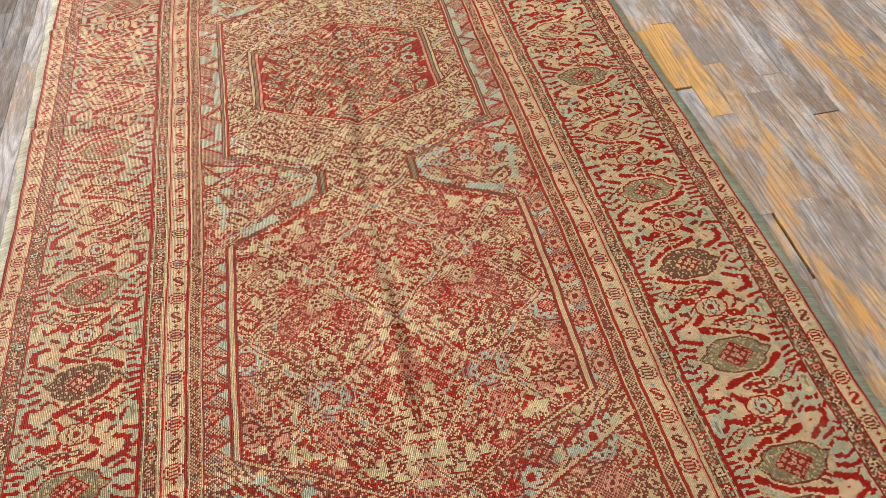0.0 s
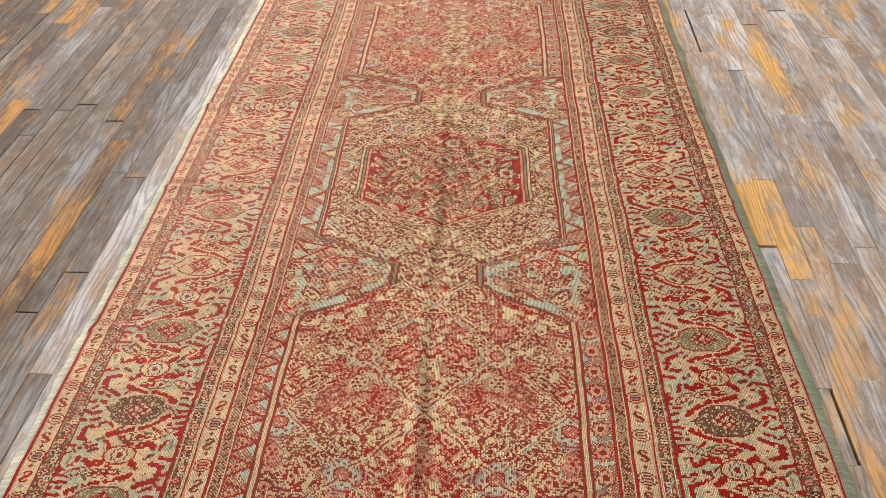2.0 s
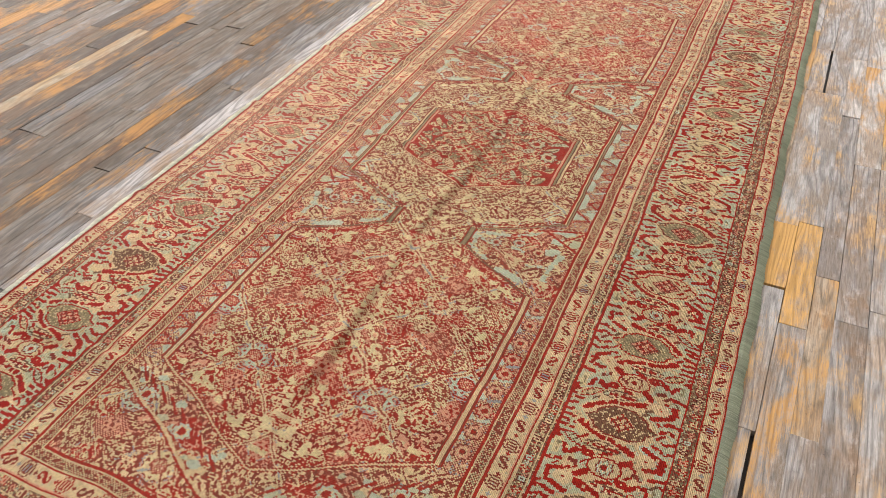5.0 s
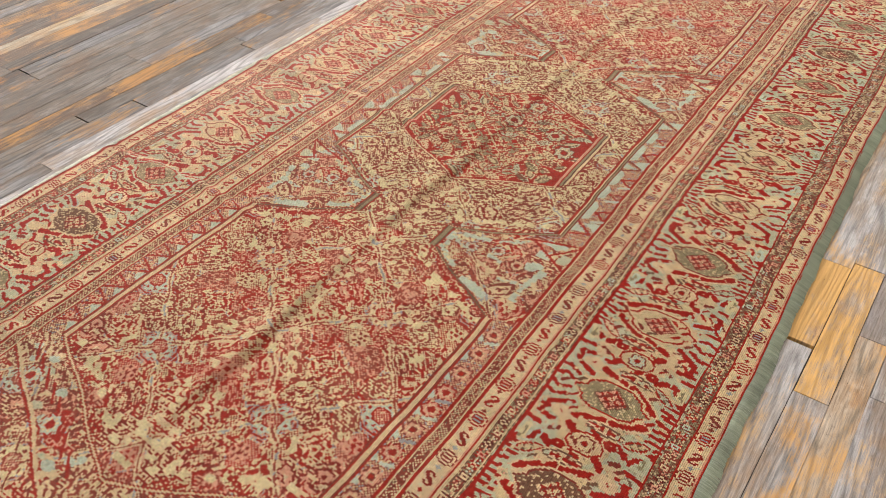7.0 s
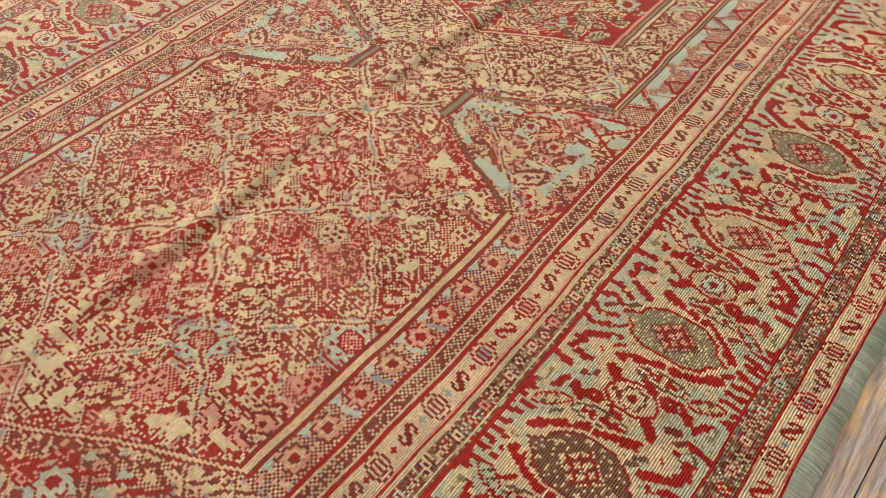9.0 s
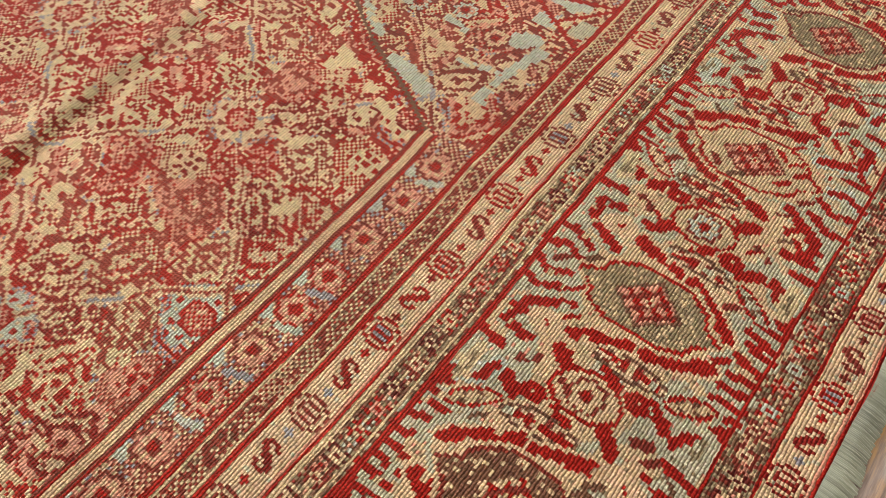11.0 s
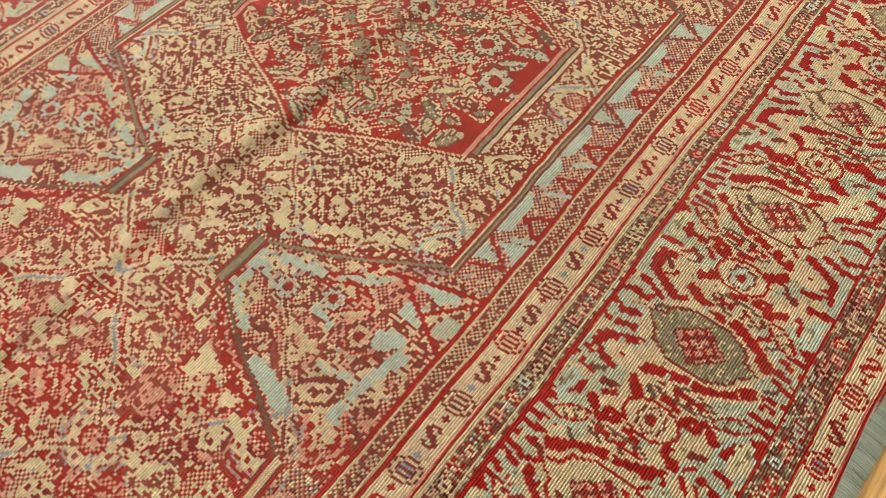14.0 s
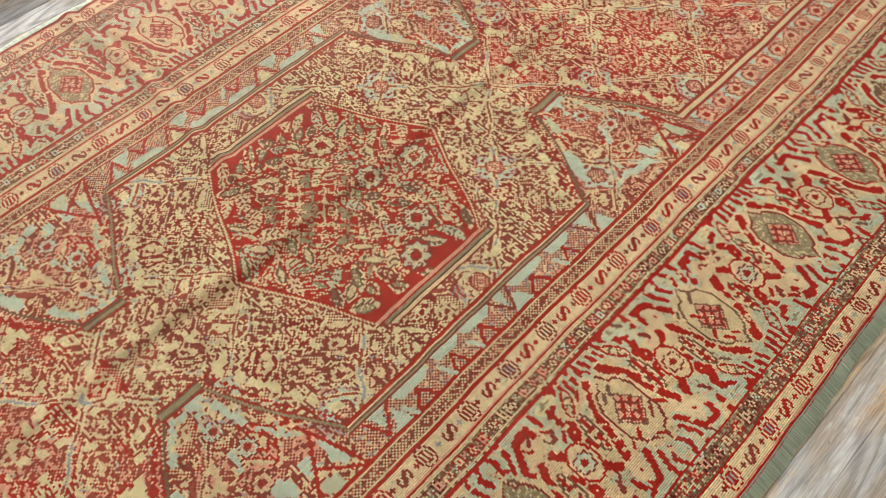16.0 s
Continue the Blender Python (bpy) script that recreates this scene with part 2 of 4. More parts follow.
# ---- room ----
def room():
    x0, x1, y0, y1, top = ROOM
    th = 0.2

    def wall(name, along, spans, fixed0, fixed1):
        """A wall from lo to hi along x or y, with window openings round the given middles."""
        lo, hi, mids = spans
        bm = bmesh.new()

        def piece(a, b, z0, z1):
            if along == "x":
                add_box(bm, a, b, fixed0, fixed1, z0, z1)
            else:
                add_box(bm, fixed0, fixed1, a, b, z0, z1)

        at = lo
        for mid in mids:
            piece(at, mid - WINDOW_W / 2, FLOOR_Z - 0.05, top)
            piece(mid - WINDOW_W / 2, mid + WINDOW_W / 2, FLOOR_Z - 0.05, SILL)
            piece(mid - WINDOW_W / 2, mid + WINDOW_W / 2, HEAD, top)
            at = mid + WINDOW_W / 2
        piece(at, hi, FLOOR_Z - 0.05, top)
        tagged(part(name, bm, WALL, None), "plain white plastered wall of the room", "wall", kind="structure")

    wall("wall_north", "x", (x0, x1, NORTH_WINDOWS), y1, y1 + th)
    wall("wall_south", "x", (x0, x1, ()), y0 - th, y0)
    wall("wall_west", "y", (y0 - th, y1 + th, WEST_WINDOWS), x0 - th, x0)
    wall("wall_east", "y", (y0 - th, y1 + th, ()), x1, x1 + th)
    bm = bmesh.new()
    add_box(bm, x0 - th, x1 + th, y0 - th, y1 + th, top + 0.002, top + 0.15)
    tagged(part("ceiling", bm, WALL, None), "plain white plastered ceiling", "ceiling", kind="structure")


room()

# ---- the rug's design ----
DYES = {
    "R": (0.335, 0.017, 0.010), "D": (0.110, 0.018, 0.013), "P": (0.59, 0.275, 0.175), "T": (0.60, 0.430, 0.240),
    "C": (0.625, 0.445, 0.258), "G": (0.61, 0.487, 0.268), "L": (0.43, 0.46, 0.345), "B": (0.29, 0.28, 0.27),
    "O": (0.26, 0.200, 0.11), "N": (0.165, 0.078, 0.044), "K": (0.10, 0.05, 0.035), "S": (0.215, 0.037, 0.023),
    "Q": (0.225, 0.018, 0.012), "E": (0.63, 0.468, 0.268), "H": (0.55, 0.410, 0.228), "M": (0.44, 0.420, 0.275),
    "V": (0.285, 0.050, 0.030),
}
DYE_NAMES = "".join(DYES)
INDEX = {k: n for n, k in enumerate(DYE_NAMES)}
RUG_MID, RUG_HALF_L, RUG_HALF_W = 0.745, 1.642, 0.728
rng = np.random.default_rng(7)


class Loom:
    """A field of knots, coloured by dye, drawn on in metres."""

    def __init__(self, x0, x1, y0, y1, ground):
        self.x0, self.y0 = x0, y0
        self.nx, self.ny = round((x1 - x0) / PX), round((y1 - y0) / PY)
        self.c = np.full((self.ny, self.nx), INDEX[ground], np.int8)
        self.x = x0 + (np.arange(self.nx) + 0.5) * PX
        self.y = y0 + (np.arange(self.ny) + 0.5) * PY

    def window(self, x0, x1, y0, y1):
        i0, i1 = (int(np.clip(math.floor((v - self.x0) / PX), 0, self.nx)) for v in (x0, x1 + PX))
        j0, j1 = (int(np.clip(math.floor((v - self.y0) / PY), 0, self.ny)) for v in (y0, y1 + PY))
        gx, gy = np.meshgrid(self.x[i0:i1], self.y[j0:j1])
        return self.c[j0:j1, i0:i1], gx, gy

    def box(self, x0, x1, y0, y1, dye):
        w, gx, gy = self.window(x0, x1, y0, y1)
        w[(gx >= x0) & (gx < x1) & (gy >= y0) & (gy < y1)] = INDEX[dye]

    def inside(self, pts, gx, gy):
        hit = np.zeros(gx.shape, bool)
        for (ax, ay), (bx, by) in zip(pts, pts[1:] + pts[:1]):
            if ay != by:
                hit ^= ((ay > gy) != (by > gy)) & (gx < (bx - ax) * (gy - ay) / (by - ay) + ax)
        return hit

    def poly(self, pts, dye):
        xs, ys = zip(*pts)
        w, gx, gy = self.window(min(xs), max(xs), min(ys), max(ys))
        w[self.inside(list(pts), gx, gy)] = INDEX[dye]

    def line(self, pts, width, dye):
        for (ax, ay), (bx, by) in zip(pts, pts[1:]):
            w, gx, gy = self.window(min(ax, bx) - width, max(ax, bx) + width, min(ay, by) - width, max(ay, by) + width)
            dx, dy = bx - ax, by - ay
            u = np.clip(((gx - ax) * dx + (gy - ay) * dy) / max(dx * dx + dy * dy, 1e-12), 0, 1)
            w[np.hypot(gx - ax - u * dx, gy - ay - u * dy) < width / 2] = INDEX[dye]

    def ellipse(self, x, y, rx, ry, dye, turn=0.0):
        r = max(rx, ry)
        w, gx, gy = self.window(x - r, x + r, y - r, y + r)
        c, s = math.cos(turn), math.sin(turn)
        u, v = (gx - x) * c + (gy - y) * s, (gy - y) * c - (gx - x) * s
        w[(u / rx) ** 2 + (v / ry) ** 2 < 1] = INDEX[dye]

    def diamond(self, x, y, rx, ry, dye):
        w, gx, gy = self.window(x - rx, x + rx, y - ry, y + ry)
        w[abs(gx - x) / rx + abs(gy - y) / ry < 1] = INDEX[dye]

    def stamp(self, art, x, y, flip=False, swap=None):
        """Knots drawn as letters, one row a line."""
        h, wd = len(art), len(art[0])
        i0, j0 = round((x - self.x0) / PX - wd / 2), round((y - self.y0) / PY - h / 2)
        for r, row in enumerate(art):
            j = j0 + h - 1 - r
            if 0 <= j < self.ny:
                for k, letter in enumerate(reversed(row) if flip else row):
                    if letter != "." and 0 <= i0 + k < self.nx:
                        self.c[j, i0 + k] = INDEX[swap.get(letter, letter) if swap else letter]

    def leaf(self, x, y, length, width, turn, bend, fill, rim, vein, step=0.010):
        """A bent leaf with a dark rim and fine ribs."""
        r = length * 0.62 + abs(bend)
        w, gx, gy = self.window(x - r, x + r, y - r, y + r)
        c, s = math.cos(turn), math.sin(turn)
        u = ((gx - x) * c + (gy - y) * s) / (length / 2)
        v = (gy - y) * c - (gx - x) * s - bend * (1 - u * u)
        half = width / 2 * np.clip(1 - u * u, 0, 1) ** 0.7
        w[(abs(v) < half + 0.0032) & (abs(u) < 1.06)] = INDEX[rim]
        w[(abs(v) < half) & (abs(u) < 1)] = INDEX[fill]
        ribs = (np.mod(u * length / 2 - abs(v) * 0.8, step) < step * 0.45) & (abs(v) < half * 0.8) & (abs(v) > 0.0012) & (abs(u) < 0.9)
        w[ribs] = INDEX[vein]

    def rosette(self, x, y, r, ring, petal, rim, heart, lobes=8):
        w, gx, gy = self.window(x - r * 1.5, x + r * 1.5, y - r * 1.5, y + r * 1.5)
        d, a = np.hypot(gx - x, gy - y) / r, np.arctan2(gy - y, gx - x)
        w[d < 1.0 + 0.12 * np.cos(lobes * a)] = INDEX[rim]
        w[d < 0.84 + 0.12 * np.cos(lobes * a)] = INDEX[ring]
        w[(d < 0.66) & (np.cos(lobes * a) > -0.1)] = INDEX[petal]
        w[d < 0.40] = INDEX[rim]
        w[d < 0.26] = INDEX[heart]


HEXBUD = ("...RRRRR...", ".RR.....RR.", "R..RRRRR..R", "R.RTTTTTR.R", "..RRRRRRR..", "R.RTTBTTR.R", "R..RRRRR..R", ".RR.....RR.", "...RRRRR...")
SBUD = (".RRRR..", "RR..RR.", "RRR....", ".RRRR..", "..RRRR.", "....RRR", ".RR..RR", "..RRRR.")
CROSS = (".R.", "RRR", ".R.")
FLORET = (".R..R.", "RRCCRR", ".CRRC.", "RRCCRR", ".R..R.")
FLORET_TWO = ("RR..RR", ".PPPP.", "RPRRPR", ".PPPP.", "RR..RR")


def border_strip(seed):
    """All bands from the field's edge outwards: x is the distance from the rug's middle line, y runs along the band."""
    s = Loom(0.335, 0.735, -2.4, 2.4, "T")
    rnd = random.Random(seed)
    lo, hi = -2.4, 2.4

    def stripe(a, b, dye):
        s.box(a, b, lo, hi, dye)

    def mixed_in(a, b, of, dye, share):
        w, gx, gy = s.window(a, b, lo, hi)
        w[(w == INDEX[of]) & (rng.random(w.shape) < share)] = INDEX[dye]

    # fine dotted band
    w, gx, gy = s.window(0.345, 0.3775, lo, hi)
    i = np.floor((gx - 0.3445) / PX).astype(int)
    j = np.floor((gy - lo) / PY).astype(int)
    w[:] = INDEX["S"]
    beads = rng.random(w.shape)
    w[((i + j) % 2 == 0) & (beads < 0.72)] = INDEX["H"]
    w[((i + j) % 2 == 1) & (beads < 0.30)] = INDEX["V"]
    w[((i + j) % 2 == 1) & (beads > 0.86)] = INDEX["N"]
    w[(i == 2) | (i == 9)] = INDEX["H"]
    stripe(0.3430, 0.3490, "R")
    stripe(0.3740, 0.3790, "R")
    # cream guard, inner and outer, with buds and S figures
    for a, b in ((0.378, 0.4130), (0.688, 0.7205)):
        stripe(a, b, "C")
        mixed_in(a, b, "C", "E", 0.3)
        mixed_in(a, b, "C", "T", 0.14)
        mixed_in(a, b, "C", "M", 0.08)
        mid, pitch = (a + b) / 2, 0.0425
        k, y = 0, lo + 0.02
        while y < hi:
            jig = rnd.uniform(-0.002, 0.002)
            if k % 2 == 0:
                art = HEXBUD if b < 0.6 else tuple(r[:5] + r[6:] for r in HEXBUD)
                s.stamp(art, mid, y + jig, swap={"B": rnd.choice("BTPL"), "T": rnd.choice("CTPB"), "R": rnd.choice("RRQS")})
            else:
                s.stamp(SBUD, mid, y + jig, flip=rnd.random() < 0.2, swap={"R": rnd.choice("RRQS")})
            s.stamp(CROSS, mid, y + pitch / 2 + rnd.uniform(-0.002, 0.002), swap={"R": rnd.choice("RRSQB")})
            y += pitch
            k += 1
        stripe(b - 0.0040, b, "P")
    # narrow floral guards between red lines
    for a, b in ((0.4175, 0.4490), (0.6575, 0.6850)):
        stripe(a, b, "N")
        mixed_in(a, b, "N", "O", 0.25)
        mixed_in(a, b, "N", "S", 0.25)
        mixed_in(a, b, "N", "H", 0.30)
        mid = (a + b) / 2
        if b < 0.6:
            stripe(a, a + 0.0034, "H")
            stripe(b - 0.0062, b - 0.0031, "H")
            mid -= 0.0012
        y, k = lo, 0
        while y < hi:
            s.stamp(FLORET if k % 2 else FLORET_TWO, mid + rnd.uniform(-0.003, 0.003), y, swap={"R": rnd.choice("RRDS"), "C": rnd.choice("CTPE"), "P": rnd.choice("PCTL")})
            s.stamp(("T.T", ".B.", "T.T"), mid + rnd.choice((-1, 1)) * 0.004, y + 0.0110, swap={"B": rnd.choice("LRP"), "T": rnd.choice("TLPH")})
            y += 0.0222
            k += 1
    # main border: tan and teal ground under palmettes, spears, leaves and flowers; every second palmette is turned round
    a, b = 0.452, 0.6555
    m = (a + b) / 2
    stripe(a, b, "H")
    w, gx, gy = s.window(a + 0.001, b - 0.001, lo, hi)
    cloud = np.sin(gx * 57 + 2.2 * np.sin(gy * 29 + seed)) * np.sin(gy * 44 + 2 * np.sin(gx * 38))
    edge = abs(gx - m) / 0.1
    w[cloud + 1.2 * (edge - 0.45) > 0.18] = INDEX["M"]
    w[cloud + 0.9 * (edge - 0.5) < -0.30] = INDEX["T"]
    mixed = rng.random(w.shape)
    w[mixed > 0.965] = INDEX["O"]
    w[mixed < 0.03] = INDEX["P"]
    n, y = 0, -2.453
    while y < hi + 0.1:
        f = 1 if n % 2 else -1

        def at(u, v):
            return m + f * u, y + v

        def stroke(pts, width, dye="R", halo=""):
            halo = "M" if halo == "L" and rnd.random() < 0.6 else halo
            jig, swell = rnd.uniform(-0.0018, 0.0018), rnd.uniform(0.90, 1.14)
            pts = [at(u + jig, v + jig) for u, v in pts]
            if halo:
                s.line(pts, width * swell + 0.0075, halo)
            s.line(pts, width * swell, dye)
            # the drawing is in knots: its edges step and break
            for (ax, ay), (bx, by) in zip(pts, pts[1:]):
                for _ in range(max(1, round(math.hypot(bx - ax, by - ay) / 0.009))):
                    t = rnd.random()
                    x, y_ = ax + (bx - ax) * t, ay + (by - ay) * t
                    off = rnd.choice((-1, 1)) * width * 0.62
                    s.box(x + off - 0.003, x + off + 0.003, y_ - 0.003, y_ + 0.003, dye if rnd.random() < 0.7 else rnd.choice("TMH"))

        for up in (-1, 1):
            def to(*pts):
                return [(u, up * v) for u, v in pts]

            pale = rnd.choice("CTCE")
            # the comb of red teeth along one edge
            for k in range(4):
                stroke(to((0.101, 0.006 + 0.0125 * k), (0.080 - 0.002 * k, 0.010 + 0.0125 * k)), 0.0066, "R", "M" if k % 2 else "")
            # pale leaf with a red midrib, lying between two spears
            s.leaf(*at(0.016, up * 0.0605), 0.062, 0.0150, -f * up * 0.05, f * 0.0, pale, "N", "S", 0.013)
            stroke(to((-0.012, 0.0600), (0.040, 0.0605)), 0.0034, "R")
            stroke(to((-0.036, 0.058), (-0.012, 0.0485), (0.010, 0.0415)), 0.0088, "R", pale)
            stroke(to((-0.034, 0.056), (-0.020, 0.050)), 0.0115, "R")
            stroke(to((0.020, 0.042), (0.042, 0.032), (0.066, 0.017)), 0.0125, "R", pale)
            # second, smaller leaf towards the edge
            s.leaf(*at(0.068, up * 0.0555), 0.040, 0.0110, -f * up * 0.55, 0.0, rnd.choice("MTCH"), "R", "N", 0.012)
            stroke(to((0.044, 0.074), (0.060, 0.084)), 0.0110)
            stroke(to((0.098, 0.066), (0.078, 0.074), (0.072, 0.088)), 0.0080, "R", rnd.choice("LM"))
            # upright pale block at the edge with red wedges
            stroke(to((0.090, 0.066), (0.088, 0.092)), 0.0120, rnd.choice("LMG"))
            stroke(to((0.090, 0.070), (0.088, 0.088)), 0.0032, "O")
            s.poly([at(0.101, up * 0.046), at(0.084, up * 0.058), at(0.101, up * 0.064)], "R")
            # yellow flower in a red bracket
            stroke(to((-0.086, 0.074), (-0.083, 0.050), (-0.050, 0.034)), 0.0098, "R", rnd.choice("LM"))
            stroke(to((-0.088, 0.072), (-0.066, 0.078)), 0.0085)
            s.ellipse(*at(-0.060, up * 0.059), 0.0165, 0.0125, pale)
            s.stamp(rnd.choice((("R.", ".R"), ("RR",), (".R", "RR"))), *at(-0.060, up * 0.059))
            stroke(to((-0.038, 0.074), (-0.026, 0.084)), 0.0115)
            stroke(to((-0.101, 0.090), (-0.076, 0.094)), 0.0075)
            stroke(to((-0.048, 0.092), (-0.060, 0.098)), 0.0070, "S")
            # horns at the palmette's tip
            stroke(to((-0.101, 0.008), (-0.084, 0.016), (-0.068, 0.008)), 0.0066, "R", "L")
            stroke(to((-0.101, 0.030), (-0.086, 0.033), (-0.064, 0.024)), 0.0070, "R", "M")
            # red blots by the rosette
            s.ellipse(*at(0.034, up * 0.081), 0.0115, 0.0085, "R")
            s.stamp(("T",), *at(0.034, up * 0.081))
            stroke(to((0.000, 0.072), (0.016, 0.077)), 0.0065)
        # palmette
        body = "OHOHHOON"[(n + seed) % 8]
        light = {"O": "H", "H": "T", "N": "H"}[body]

        def outline(grow):
            return [(m + sx * (r + grow), y + sy * (h + grow * 0.8)) for r, h, sx, sy in (
                (0.064, 0.002, -1, 1), (0.047, 0.010, -1, 1), (0.043, 0.021, -1, 1), (0.020, 0.032, -1, 1), (0.020, 0.032, 1, 1), (0.043, 0.021, 1, 1),
                (0.047, 0.010, 1, 1), (0.064, 0.002, 1, 1), (0.047, 0.010, 1, -1), (0.043, 0.021, 1, -1), (0.020, 0.032, 1, -1), (0.020, 0.032, -1, -1),
                (0.043, 0.021, -1, -1), (0.047, 0.010, -1, -1))]

        s.poly(outline(0.0058), rnd.choice("CTTM"))
        s.poly(outline(0.0022), rnd.choice("NSR"))
        s.poly(outline(-0.0008), body)
        w, gx, gy = s.window(m - 0.06, m + 0.06, y - 0.035, y + 0.035)
        w[(w == INDEX[body]) & (rng.random(w.shape) < 0.22)] = INDEX[light]
        s.diamond(m, y, 0.032, 0.026, rnd.choice("RSN"))
        s.diamond(m, y, 0.028, 0.0225, "P" if body != "N" else "T")
        w, gx, gy = s.window(m - 0.03, m + 0.03, y - 0.025, y + 0.025)
        u, v = (gx - m) / 0.0085, (gy - y) / 0.0075
        core = abs(gx - m) / 0.026 + abs(gy - y) / 0.021 < 1
        w[core & (np.mod(u + v, 2) < 0.8)] = INDEX["R"]
        w[core & (np.mod(u - v, 2) < 0.8)] = INDEX["S"]
        s.stamp((".E.", "ERE", ".E."), m, y)
        # rosette between two palmettes
        q = y + 0.1
        s.ellipse(m, q, 0.031, 0.0215, "R")
        s.ellipse(m, q, 0.027, 0.0180, rnd.choice("HTC"))
        s.rosette(m, q, 0.0150, rnd.choice("LLT"), "C", "S", "R", 8)
        y += 0.2
        n += 1
    # loose slanted flecks over what is still plain
    for _ in range(5200):
        x, y = rnd.uniform(a + 0.004, b - 0.004), rnd.uniform(lo, hi)
        w, gx, gy = s.window(x - 0.0055, x + 0.0055, y - 0.005, y + 0.005)
        if w.size and np.isin(w, [INDEX[k] for k in "HTM"]).mean() > 0.82:
            lean = rnd.choice((-1, 1))
            s.line([(x - 0.0045, y - 0.0035 * lean), (x + 0.0045, y + 0.0035 * lean)], rnd.choice((0.004, 0.006)), rnd.choice("RRRSNC"))
    for _ in range(2600):
        x, y = rnd.uniform(a + 0.006, b - 0.006), rnd.uniform(lo, hi)
        w, gx, gy = s.window(x - 0.005, x + 0.005, y - 0.005, y + 0.005)
        if w.size and (w == INDEX["R"]).mean() > 0.9:
            s.stamp(rnd.choice((("T.", ".T"), (".T", "T."), ("TT",), ("T",))), x, y, swap={"T": rnd.choice("THMP")})
    for x0, x1 in ((0.4130, 0.4175), (0.4485, 0.4530), (0.6540, 0.6580), (0.6845, 0.6885), (0.7205, 0.7400)):
        stripe(x0, x1, "R")
    return s


